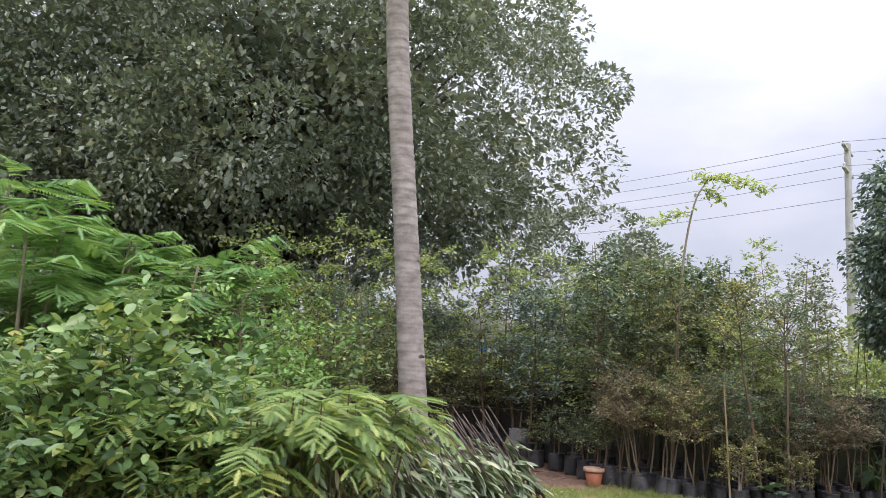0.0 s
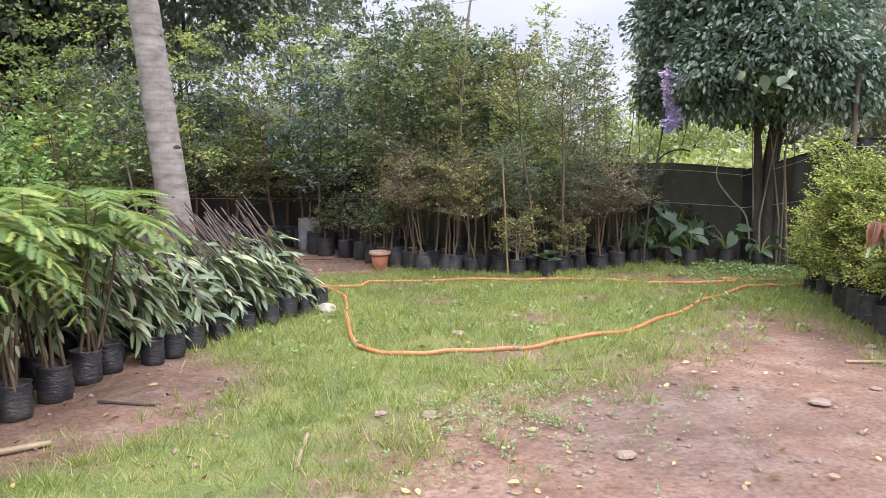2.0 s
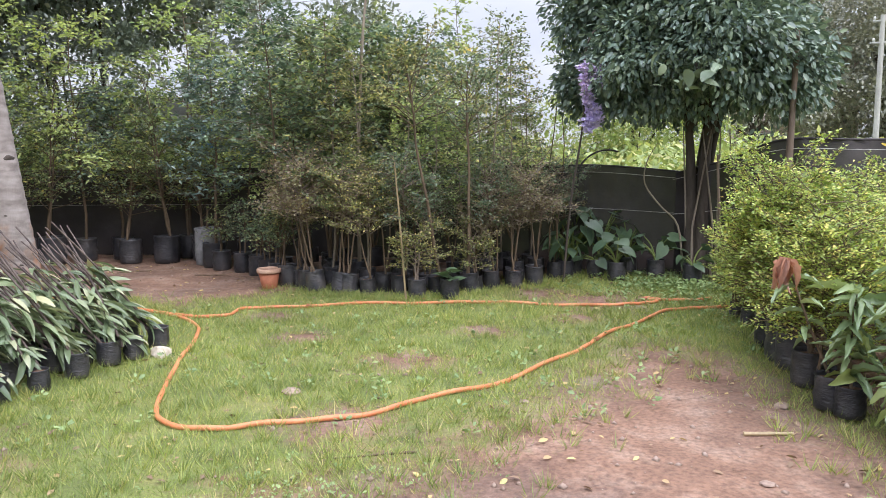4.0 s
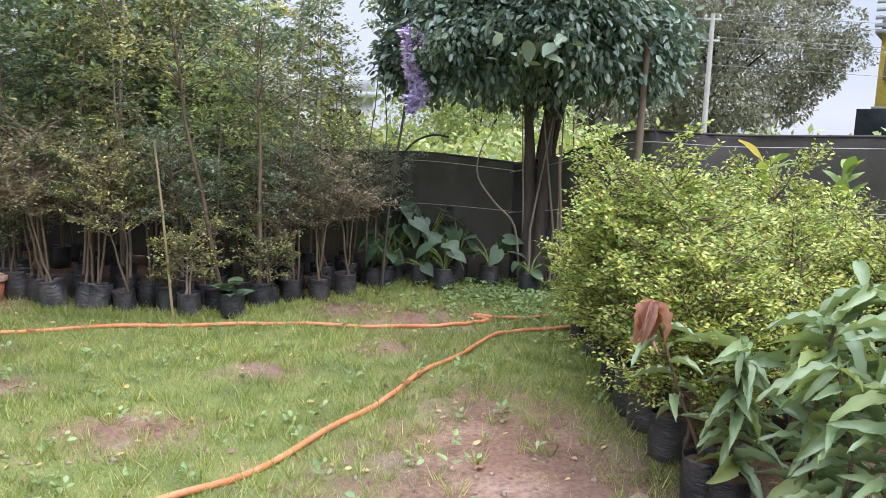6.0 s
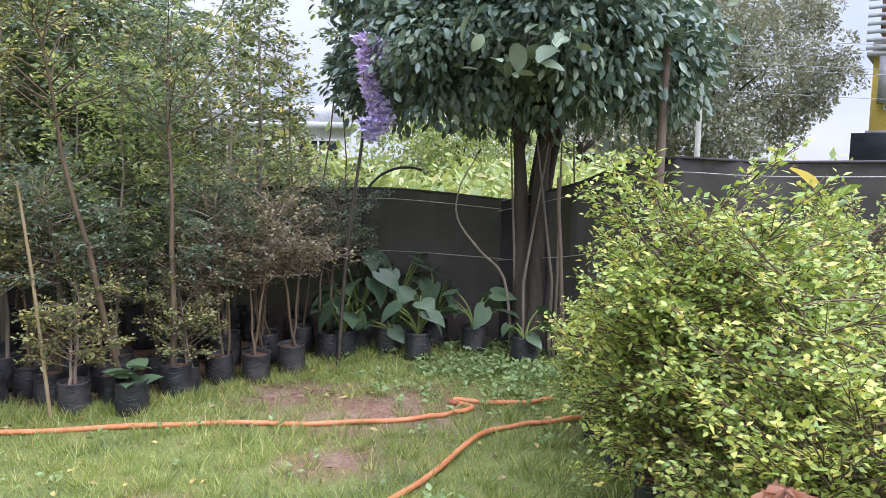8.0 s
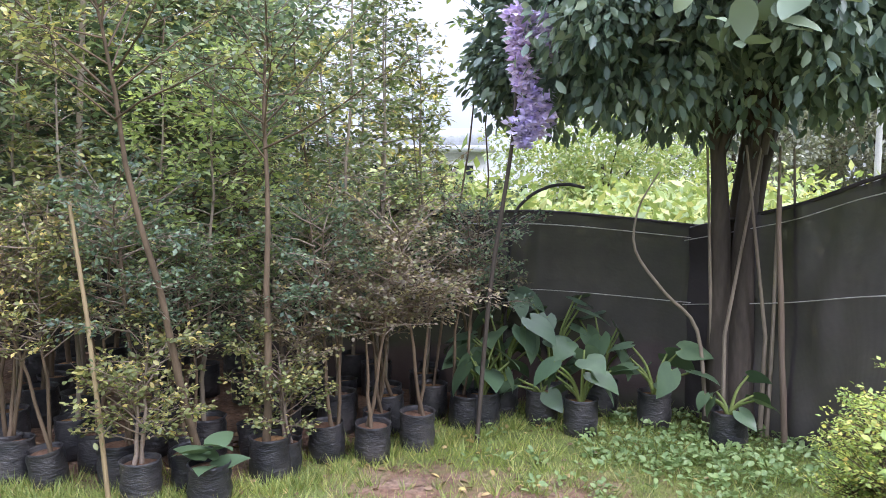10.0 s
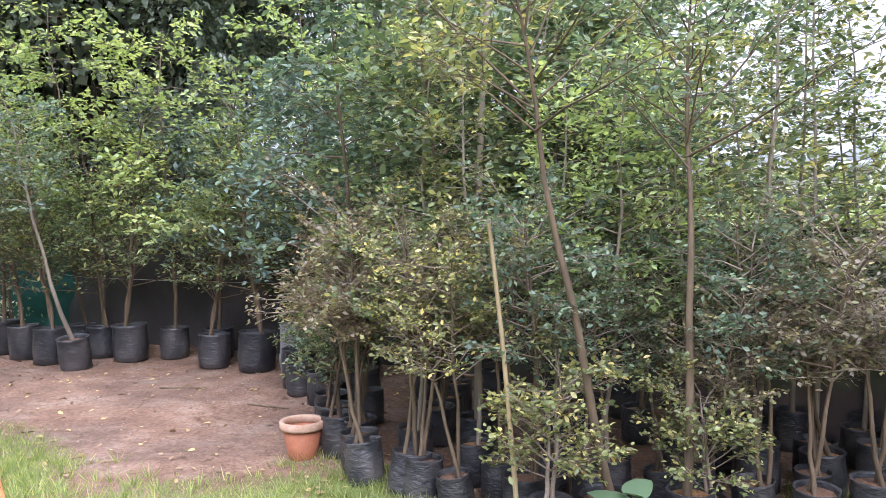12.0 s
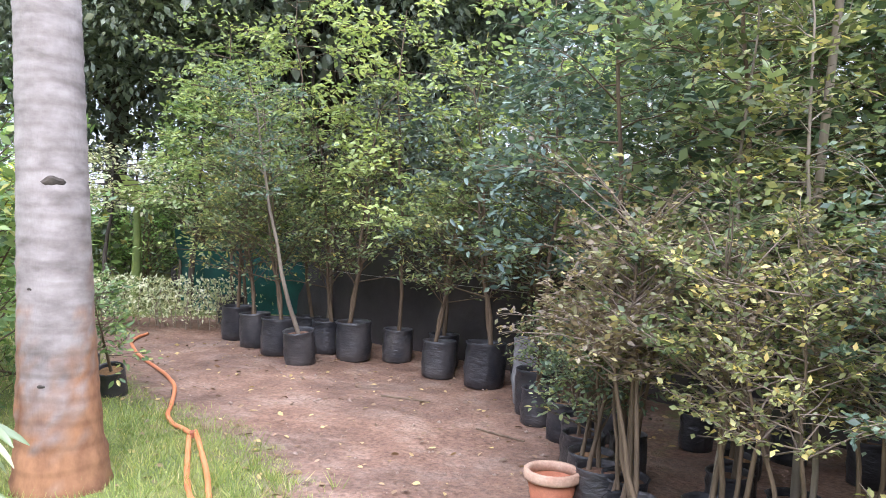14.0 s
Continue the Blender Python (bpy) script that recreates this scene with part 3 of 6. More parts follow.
def weeds():
    """Low broad-leaved weeds near the fence, and scattered."""
    rng = np.random.default_rng(12)
    b = Build()
    c = np.concatenate([rng.normal((5.9, 9.0), (0.5, 0.42), (420, 2)), rng.normal((2.0, 4.1), (0.45, 0.35), (260, 2)), rng.uniform((2.4, 3.2), (4.8, 6.5), (8, 2)), rng.uniform((0.2, 5.2), (5.0, 8.5), (90, 2)), rng.uniform((5.1, 5.2), (5.6, 7.6), (30, 2))])
    for x, y in c:
        n = rng.integers(5, 10)
        small = 0.5 if y < 5.0 else 1.0
        a = rng.uniform(0, 6.28, n)
        p = np.stack([x + 0.02 * np.cos(a), y + 0.02 * np.sin(a), np.full(n, lie(x, y)) + small * rng.uniform(0.01, 0.07, n)], 1)
        leaves(b, p, np.stack([np.cos(a), np.sin(a), rng.uniform(0.1, 0.9, n)], 1), small * rng.uniform(0.022, 0.05, n), 0.62, LEAF4, rng, 0.4)
    solid("weeds", b.mesh("weeds"), M["weed"], "low broad-leaved green weeds in the turf", "weed", kind="stuff")
    b = Build()
    n = 2100
    p2 = np.concatenate([rng.uniform((-1, 3), (6.2, 9.9), (1000, 2)), rng.uniform((1.6, 8.7), (5.2, 10.0), (500, 2)), rng.uniform((-4, 9.3), (1.7, 12.2), (600, 2))])
    a = rng.uniform(0, 6.28, n)
    leaves(b, np.stack([p2[:, 0], p2[:, 1], lie(p2[:, 0], p2[:, 1]) + 0.012], 1), np.stack([np.cos(a), np.sin(a), rng.normal(0, 0.15, n)], 1), rng.uniform(0.02, 0.06, n), 0.5, LEAF4, rng, 0.4)
    solid("fallen_leaves", b.mesh("fallen_leaves"), M["litter"], "dry brown and yellow fallen leaves", "leaf litter", kind="stuff")
    b = Build()
    for x, y in np.concatenate([rng.uniform((-0.8, 3.1), (0.6, 5.4), (160, 2)), rng.uniform((1.6, 3.0), (4.9, 6.4), (420, 2)), rng.uniform((-3.5, 9.5), (1.4, 12), (260, 2))]):
        s = 0.005 + 0.02 * rng.uniform() ** 3
        v, f = np.array([(1, 0, 0), (0, 1, 0), (-1, 0, 0), (0, -1, 0), (0, 0, 0.8), (0, 0, -0.5)]), np.array([(0, 1, 4), (1, 2, 4), (2, 3, 4), (3, 0, 4), (1, 0, 5), (2, 1, 5), (3, 2, 5), (0, 3, 5)])
        b.add(v * s * rng.uniform(0.6, 1.3, 3) + (x, y, lie(x, y) + 0.002), f)
    solid("gravel", b.mesh("gravel"), M["stone"], "loose small stones on the bare earth", "gravel", kind="stuff")


weeds()


# ---- shade-net fence ----
def fence(name, points, heights, seed, posts=()):
    """A hung sheet of shade net between points, sagging and rippled, tied to cords and posts."""
    rng = np.random.default_rng(seed)
    fen = thing(name, "black shade-net fence tied to wires and rough posts", "fence", "shade net fence", at=(points[0][0], points[0][1], 0))
    fen["kind"] = "structure"
    o = np.array([points[0][0], points[0][1], 0.0])
    line = smooth_line([(x, y, h) for (x, y), h in zip(points, heights)], 12)
    n, m = len(line), 12
    k = np.linspace(0, 1, m)
    side = unit(np.cross(np.gradient(line, axis=0) * (1, 1, 0), (0, 0, 1.0)))
    v = np.zeros((n, m, 3))
    for a in range(n):
        for c in range(m):
            x, y, h = line[a]
            r = 0.085 * noise.noise(Vector((a * 0.35, c * 0.22, seed))) + 0.016 * noise.noise(Vector((a * 0.9, c * 0.8, seed + 4.0)))
            v[a, c] = np.array([x, y, h * k[c]]) + side[a] * r
    i = (np.arange(n - 1)[:, None] * m + np.arange(m - 1)[None]).ravel()
    b = Build().add(v - o, np.stack([i, i + 1, i + m + 1, i + m], 1))
    part("net", b.mesh("net", True), M["net"], fen, "rippled woven black net")
    hem = line - o
    part("hem", tube(Build(), hem + (0, 0, 0.004), 0.012, 5).mesh("hem", True), M["net"], fen)
    for q in (0.94, 0.6):
        part("cord", tube(Build(), (line * (1, 1, q)) - o + side * 0.06, 0.003, 4).mesh("cord"), M["cord"], fen, "pale tie cord")
    for x, y, h, r, lean in posts:
        pts = np.stack([np.linspace(0, lean, 9), rng.normal(0, 0.006, 9), np.linspace(-0.05, h, 9)], 1) + (x, y, 0) - o
        part("post", tube(Build(), pts, r * np.linspace(1.1, 0.8, 9) * (1 + 0.08 * rng.normal(size=9)), 8).mesh("post", True), M["post_wood"], fen, "weathered wooden post")
    return fen


fence("fence_north", [(-9.0, 16.0), (-5.5, 15.0), (-3.0, 13.5), (0.0, 12.8), (2.6, 12.0), (4.7, 10.5), (5.4, 10.2), (6.34, 9.76)], [1.2, 1.2, 1.25, 1.26, 1.28, 1.29, 1.29, 1.2], 3,
      [(-3.0, 13.44, 1.5, 0.03, 0), (0.0, 12.74, 1.45, 0.028, 0.02), (2.6, 12.1, 1.5, 0.028, 0), (4.85, 10.34, 1.32, 0.02, 0.18)])
fence("fence_east", [(6.14, 9.82), (6.45, 9.2), (6.74, 8.6), (7.5, 8.12), (9.2, 6.9), (12.0, 4.6)], [1.2, 1.36, 1.56, 1.55, 1.58, 1.55], 5,
      [(6.7, 8.5, 2.65, 0.036, 0.05), (6.38, 9.12, 1.42, 0.018, -0.1), (9.15, 6.8, 1.7, 0.035, 0)])


# ---- shared plant pieces ----
def bag_mesh(seed, r, h):
    """A filled, creased grow bag with a rolled lip."""
    rng = np.random.default_rng(seed)
    prof = [(0.0, 0.002), (r * 0.86, 0.0), (r * 0.97, 0.03 * h), (r, 0.2 * h), (r * 1.03, 0.42 * h), (r * 0.99, 0.62 * h), (r * 1.01, 0.8 * h), (r * 0.97, 0.93 * h), (r * 1.03, h), (r * 0.99, h * 1.012), (r * 0.93, h * 0.96), (r * 0.9, h * 0.84)]
    return lathe(Build(), prof, 22, r * 0.028, rng).mesh("grow_bag", True)


def soil_mesh(seed, r, h):
    rng = np.random.default_rng(seed)
    prof = [(r * 0.955, h * 0.86), (r * 0.7, h * 0.885), (r * 0.35, h * 0.9), (0.0, h * 0.91)]
    return lathe(Build(), prof, 16, r * 0.02, rng).mesh("soil", True)


BAGS = [(bag_mesh(20 + k, 0.1, 0.22), soil_mesh(30 + k, 0.1, 0.22)) for k in range(3)]
for k, (bag_me, soil_me) in enumerate(BAGS):
    bag_me.materials.append(M["bag"])
    soil_me.materials.append(M["wood_chips"] if k == 1 else M["potting_soil"])


def bagged(name, label, category, group, k=0, size=1.0):
    t = thing(name, label, category, group)
    s = Matrix.Scale(size, 4)
    part("grow_bag", BAGS[k % 3][0], M["bag"], t, "creased black plastic grow bag", s)
    part("soil", BAGS[k % 3][1], M["potting_soil"], t, "", s)
    return t


def sapling(t, seed, h, clear, spread, limbs, per, leaf, ratio, mats, z0=0.18, stems=1, r0=0.013, flat=0.25, rise=0.35, shape=LEAF4, taper=0.55, twig=True, tilt=0.5, lean=0.06):
    """A young tree: thin stems, side branches and sprays of small leaves."""
    rng = np.random.default_rng(seed)
    wood, green = Build(), Build()
    for s in range(stems):
        n = 9
        u = np.linspace(0, 1, n)
        off = rng.normal(0, 0.035, 2) * (stems > 1)
        hh = h * rng.uniform(0.66, 1.0) if s else h
        bend = np.cumsum(rng.normal(0, 0.014, (n, 2)) * hh, 0) * 0.5 + np.outer(u, rng.normal(0, lean, 2) * hh)
        stem = np.stack([off[0] + bend[:, 0], off[1] + bend[:, 1], z0 + u * (hh - z0)], 1)
        part_r = r0 * (1 - 0.78 * u)
        part("stem", tube(Build(), stem, part_r, 7).mesh("stem", True), mats[0], t)
        g = rng.uniform(0, 6.28)
        for i in range(limbs // stems):
            k = (i + rng.uniform(0, 1)) / (limbs // stems)
            z = clear + (hh - clear) * k
            q = np.clip((z - z0) / (hh - z0), 0, 0.98)
            base = np.array([np.interp(q, u, stem[:, c]) for c in range(3)])
            g += 2.4 + rng.normal(0, 0.4)
            L = spread * (1 - taper * k) * rng.uniform(0.55, 1.15)
            out = np.array([np.cos(g), np.sin(g), rise * rng.uniform(0.3, 1.6)])
            v = np.linspace(0, 1, 5)
            br = base + np.outer(v, out) * L + np.outer(v ** 2, [0, 0, -flat * L * rng.uniform(-0.2, 0.8)]) + np.cumsum(rng.normal(0, 0.02 * L, (5, 3)), 0)
            tube(wood, br, 0.0055 * (1 - 0.75 * v) * (0.6 + L), 3, False)
            side = unit(np.cross(out, [0, 0, 1.0]))
            row = 9
            m = max(3, int(per * rng.uniform(0.6, 1.3) / row))
            a = np.sort(rng.uniform(0.22, 1.0, m))
            hand = np.where(np.arange(m) % 2, 1.0, -1.0)
            c0 = np.stack([np.interp(a, v, br[:, c]) for c in range(3)], 1)
            way = unit(out[None] * 0.7 + np.outer(hand * rng.uniform(0.1, 1.3, m), side) + rng.normal(0, 0.3, (m, 3)) + (0, 0, 0.1))
            tl = (L * 0.42 * (1.15 - a) * rng.uniform(0.6, 1.3, m) + leaf * 2.2)[:, None, None]
            w = np.linspace(0.12, 1.0, row)[None, :, None]
            c = c0[:, None] + way[:, None] * tl * w + (0, 0, -0.16) * tl * w ** 2
            across = unit(np.cross(way, [0, 0, 1.0]))[:, None] * np.where(np.arange(row) % 2, 1.0, -1.0)[None, :, None]
            d = (way[:, None] * 0.7 + across * 0.75 + rng.normal(0, 0.4, (m, row, 3)) + (0, 0, -0.15)).reshape(-1, 3)
            p = c.reshape(-1, 3) + rng.normal(0, 0.4 * leaf, (m * row, 3))
            leaves(green, p, d, leaf * rng.uniform(0.7, 1.3, m * row), ratio, shape, rng, tilt)
            if twig:
                for e in range(m):
                    tube(wood, c[e, ::4], [0.0024, 0.0017, 0.001], 3, False)
    part("branching", wood.mesh("branching"), mats[-1] if len(mats) > 2 else mats[0], t, kind="stuff")
    part("foliage", green.mesh("foliage"), mats[1], t, kind="stuff")
    return t


def spread_copies(protos, spots, rng, s0=0.9, s1=1.1, leaning=2.0):
    """Sets each prototype at its first spot and copies of it at the others."""
    first = set()
    for i, (x, y) in enumerate(spots):
        k = int(rng.integers(len(protos))) if i >= len(protos) else i
        m = placed(x, y, float(rng.uniform(0, 360)), float(rng.uniform(s0, s1)), float(lie(x, y)), float(rng.normal(0, leaning)))
        if k not in first:
            first.add(k)
            protos[k].matrix_basis = m
        else:
            copy_thing(protos[k], m)


def jitter_grid(rng, poly, step, jit=0.3):
    xs, ys = [c[0] for c in poly], [c[1] for c in poly]
    gx, gy = np.meshgrid(np.arange(min(xs), max(xs), step), np.arange(min(ys), max(ys), step))
    gx, gy = gx.ravel() + rng.normal(0, jit * step, gx.size), gy.ravel() + rng.normal(0, jit * step, gy.size)
    k = inside(gx, gy, poly)
    return [(float(x), float(y)) for x, y in zip(gx[k], gy[k])]


# ---- the grove of bagged trees along the fence ----
def grove():
    rng = np.random.default_rng(5)
    tall = []
    for k in range(5):
        t = bagged("bagged_tree", "slender young tree with small dark green leaves in a grow bag", "tree", "grove of bagged trees", k)
        sapling(t, 50 + k, (2.75, 2.95, 2.5, 3.1, 2.65)[k], (0.95, 1.05, 0.8, 1.15, 0.9)[k], 0.78, 32, 82, 0.062, 0.56, (M["bark"], M["leaf_grove_blue"] if k in (1, 3) else M["leaf_grove"]), r0=0.019, rise=0.25, shape=LEAF2)
        tall.append(t)
    back = jitter_grid(rng, [(1.5, 10.3), (2.6, 9.7), (3.4, 9.7), (3.8, 10.2), (3.7, 11.2), (2.6, 11.9), (1.2, 12.0)], 0.52)
    spread_copies(tall, back, rng, 0.88, 1.1)
    thin = []
    for k in range(3):
        t = bagged("bagged_tree", "tall thin sapling with sparse yellow-green leaves in a grow bag", "tree", "thin saplings", k + 1)
        sapling(t, 70 + k, (2.5, 2.7, 2.2)[k], 0.95, 0.36, 30, 40, 0.046, 0.5, (M["bark_pale"], (M["leaf_olive"], M["leaf_grove"], M["leaf_layer"])[k]), r0=0.014, lean=0.04, shape=LEAF2)
        thin.append(t)
    spread_copies(thin, [(4.5, 10.3), (4.2, 9.95), (4.6, 10.6), (3.95, 10.2), (3.6, 9.65), (2.5, 9.6), (4.2, 10.6), (3.2, 9.5), (3.9, 9.8), (4.05, 10.9), (2.9, 9.55), (2.1, 9.8), (3.75, 10.6)], rng, 0.95, 1.08)
    low = []
    for k in range(4):
        dry = k == 0
        t = bagged("bagged_shrub", "half-dry brown-leaved shrub in a black grow bag" if dry else "small-leaved olive or green shrub in a black grow bag", "shrub", "front row of bagged shrubs", k)
        sapling(t, 80 + k, 1.3 + 0.06 * k, 0.72, 0.42, 42, 44 if dry else 66, 0.031, 0.58, (M["bark"], M["leaf_dry"] if dry else (M["leaf_grove"], M["leaf_olive"], M["leaf_grove_blue"])[k - 1], M["twig_dry"]), stems=2, r0=0.013, rise=0.6, taper=0.15, shape=LEAF2)
        low.append(t)
    spread_copies(low, [(1.95, 9.42), (2.2, 9.32), (2.5, 9.2), (2.83, 9.15), (3.84, 9.36), (4.07, 9.29), (4.33, 9.42), (4.66, 9.76), (1.78, 9.7), (3.45, 9.5), (2.66, 9.4), (3.1, 9.35), (4.2, 9.75)], rng, 0.78, 1.08, 5.0)
    for x, y, a, q in ((1.72, 9.86, 70, 1.05), (2.3, 9.28, 160, 0.95), (1.86, 9.58, 250, 1.05), (4.12, 9.62, 20, 0.8), (4.8, 10.12, 310, 1.0), (3.62, 9.3, 100, 0.72)):
        copy_thing(low[0], placed(x, y, a, q, 0.0, 4.0))
    # the leaning front trees with pale trunks
    t = bagged("bagged_tree", "leaning young tree with a pale bare trunk and wide leafy top", "tree", "front row of bagged trees", 1)
    sapling(t, 91, 2.3, 1.55, 0.7, 22, 90, 0.036, 0.5, (M["bark"], M["leaf_grove_blue"]), r0=0.022, lean=0.02, rise=0.9)
    t.matrix_basis = placed(3.55, 9.1, 20, 1.0)
    t = bagged("bagged_tree", "leaning young tree with pale trunk and olive leaves", "tree", "front row of bagged trees", 0)
    sapling(t, 92, 2.4, 1.7, 0.7, 20, 80, 0.036, 0.5, (M["bark"], M["leaf_olive"]), r0=0.022, lean=0.05, rise=0.9)
    t.matrix_basis = pose(3.22, 9.0, 0, 2, -8, 0) @ pose(0, 0, 0, 0, 0, 130)
    t = bagged("bagged_shrub", "low straggling shrub with yellow-green leaves in a grow bag", "shrub", "front row of bagged shrubs", 0, 0.9)
    sapling(t, 95, 0.7, 0.26, 0.3, 34, 60, 0.028, 0.6, (M["twig_dry"], M["leaf_olive"]), stems=2, r0=0.012, rise=0.7, taper=0.2, shape=LEAF4)
    t.matrix_basis = placed(2.98, 8.92, 20)
    copy_thing(t, placed(3.62, 9.15, 150, 0.9))
    # support stake in front
    st = thing("stake", "pale split wooden stake leaning among the shrubs", "stake", at=(2.86, 8.85, 0))
    part("shaft", tube(Build(), [(0, 0, -0.03), (-0.03, -0.02, 0.45), (-0.06, -0.05, 0.9), (-0.1, -0.1, 1.38)], [0.012, 0.011, 0.01, 0.008], 6).mesh("shaft", True), M["bamboo"], st)
    # low plant with round leaves in the leaning tree's bag row
    t = bagged("bagged_seedling", "seedling with a few round green leaves in a grow bag", "seedling", "", 2, 0.95)
    rng2 = np.random.default_rng(93)
    b = Build()
    a = np.linspace(0, 6.28, 8)[:-1] + 0.3
    shape = ear_shape(0.75)
    leaves(b, np.stack([0.03 * np.cos(a), 0.03 * np.sin(a), 0.24 + 0.05 * np.sin(a * 3)], 1), np.stack([np.cos(a), np.sin(a), 0.35 + 0 * a], 1), 0.15, 0.9, shape, rng2, 0.3)
    part("foliage", b.mesh("foliage"), M["leaf_ear"], t)
    t.matrix_basis = placed(3.3, 8.8, 40)


def ear_shape(wide=0.7):
    """A heart-shaped leaf with two lobes behind its stalk and a pointed tip."""
    y = np.array([-0.2, -0.1, 0.04, 0.22, 0.42, 0.62, 0.8, 0.93, 1.0])
    w = np.array([0.16, 0.33, 0.42, 0.44, 0.39, 0.29, 0.17, 0.06, 0.0]) * wide * 1.25
    my = np.maximum(y, 0.0)
    n = len(y)
    sag = -0.3 * np.maximum(y, 0) ** 2
    mid = np.stack([0 * y, my, sag], 1)
    r = np.stack([w, y, sag + 0.3 * w - 0.35 * w * w * 2], 1)
    l = r * (-1, 1, 1)
    k = np.arange(n - 1)
    return np.concatenate([mid, r, l]), np.concatenate([np.stack([k, n + k, n + k + 1, k + 1], 1), np.stack([k, k + 1, 2 * n + k + 1, 2 * n + k], 1)])


grove()


# ---- elephant-ear plants by the fence ----
def ear_plant(x, y, n, h, size, seed, label, low=True):
    rng = np.random.default_rng(seed)
    t = bagged("elephant_ear_plant", label, "plant", "elephant ears by the fence", seed)
    v, f = ear_shape(0.78)
    me = Build().add(v, f).mesh("leaf", True)
    for i in range(n):
        a = 6.28 * i / n + rng.normal(0, 0.4)
        hh, reach = h * rng.uniform(0.55, 1.05), rng.uniform(0.1, 0.32) * (h + 0.2)
        tip = np.array([reach * np.cos(a), reach * np.sin(a), hh])
        stalk = smooth_line([(0, 0, 0.18), (tip[0] * 0.35, tip[1] * 0.35, 0.18 + (hh - 0.18) * 0.6), tuple(tip)], 5)
        part("stalk", tube(Build(), stalk, np.linspace(0.011, 0.006, len(stalk)), 6).mesh("stalk", True), M["green_stem"], t)
        m = pose(*tip, rng.uniform(-65, 5), rng.normal(0, 22), math.degrees(a) - 90 + rng.normal(0, 20)) @ Matrix.Scale(size * rng.uniform(0.5, 0.95), 4)
        part("leaf", me, M["leaf_ear"], t, "", m)
    t.matrix_basis = placed(x, y, float(rng.uniform(0, 360)))


ear_plant(5.32, 9.52, 9, 0.46, 0.23, 1, "elephant-ear plant with broad pale green leaves in a grow bag")
ear_plant(4.95, 9.95, 12, 0.64, 0.24, 2, "elephant-ear plant with large green leaves before the net fence")
ear_plant(5.3, 10.0, 13, 0.72, 0.25, 3, "tall elephant-ear plant with drooping green leaves before the net fence")
ear_plant(5.82, 9.6, 10, 0.5, 0.22, 4, "dull green elephant-ear plant beside the tree trunk")
ear_plant(5.6, 9.9, 10, 0.6, 0.26, 6, "dark green elephant-ear plant before the net fence")
ear_plant(4.78, 9.75, 9, 0.5, 0.24, 7, "low elephant-ear plant under the saplings")
ear_plant(6.05, 9.15, 8, 0.4, 0.18, 8, "low elephant-ear plant among weeds at the tree foot")
ear_plant(5.15, 9.75, 7, 0.4, 0.17, 9, "small dark elephant-ear plant in a grow bag")
ear_plant(4.98, 10.2, 8, 0.78, 0.26, 5, "elephant-ear plant at the foot of the fence")


# ---- the dark rounded tree with several trunks ----
def crown(b, rng, centre, radii, clumps, per, size, leaf, ratio, shape, hang=0.25, shell=0.45, tilt=0.6, floor=None, hollow=0.0):
    """Leaves gathered in clumps through an uneven rounded crown."""
    c = unit(rng.normal(size=(clumps, 3))) * (shell + (1 - shell) * rng.uniform(0, 1, (clumps, 1)) ** 0.7)
    lump = np.array([1 + 0.28 * noise.noise(Vector(q) * 2.2 + Vector((clumps * 0.01, 0, 0))) for q in c])[:, None]
    c = c * lump * radii + centre
    if floor is not None:
        c = c[c[:, 2] > floor + 0.4 * np.array([noise.noise(Vector((x * 0.6, y * 0.6, 1))) for x, y in c[:, :2]])]
    n = len(c)
    o = unit(rng.normal(size=(n, per, 3))) * (hollow + (1 - hollow) * rng.uniform(0, 1, (n, per, 1)) ** 0.5) * size
    p = (c[:, None] + o * (1, 1, 0.7)).reshape(-1, 3)
    d = (o / size * 0.7 + rng.normal(0, 0.4, o.shape)).reshape(-1, 3) + unit(p - centre) * 0.5 + (0, 0, -hang)
    leaves(b, p, d, leaf * rng.uniform(0.6, 1.2, len(p)), ratio, shape, rng, tilt)
    return c


def boughs(b, rng, centre, radii, clumps, per, size, leaf, floor):
    """Leaves set like roof tiles on the domed tops of many boughs, with dark gaps between the domes."""
    q = unit(rng.normal(size=(clumps, 3)))
    lump = np.array([1 + 0.22 * noise.noise(Vector(e) * 2.4) + 0.1 * noise.noise(Vector(e) * 6.0) for e in q])[:, None]
    c = q * lump * (0.72 + 0.28 * rng.uniform(0, 1, (clumps, 1)) ** 0.6) * radii + centre
    k = c[:, 2] > floor + 0.5 * np.array([noise.noise(Vector((x * 0.6, y * 0.6, 1))) for x, y in c[:, :2]])
    c, q = c[k], q[k]
    n = len(c)
    big = size * rng.uniform(0.55, 1.25, (n, 1, 1))
    o = unit(unit(rng.normal(size=(n, per, 3))) + q[:, None] * 0.55 + (0, 0, 0.45))
    p = c[:, None] + o * big * (1, 1, 0.62) * rng.uniform(0.84, 1.03, (n, per, 1))
    d = o * 0.7 + rng.normal(0, 0.5, o.shape) + (0, 0, -0.2)
    leaves(b, p.reshape(-1, 3), d.reshape(-1, 3), leaf * rng.uniform(0.6, 1.25, n * per), 0.55, LEAF2, rng, 0.4)


def limbs_to(b, rng, root, targets, r, steps=6):
    for q in targets:
        u = np.linspace(0, 1, steps)[:, None]
        line = root + (q - root) * u + np.cumsum(rng.normal(0, 0.03, (steps, 3)), 0) * np.linalg.norm(q - root) * 0.4 + np.sin(u * np.pi) * (0, 0, 0.08)
        tube(b, line, r * (1 - 0.85 * u[:, 0]), 6, False)


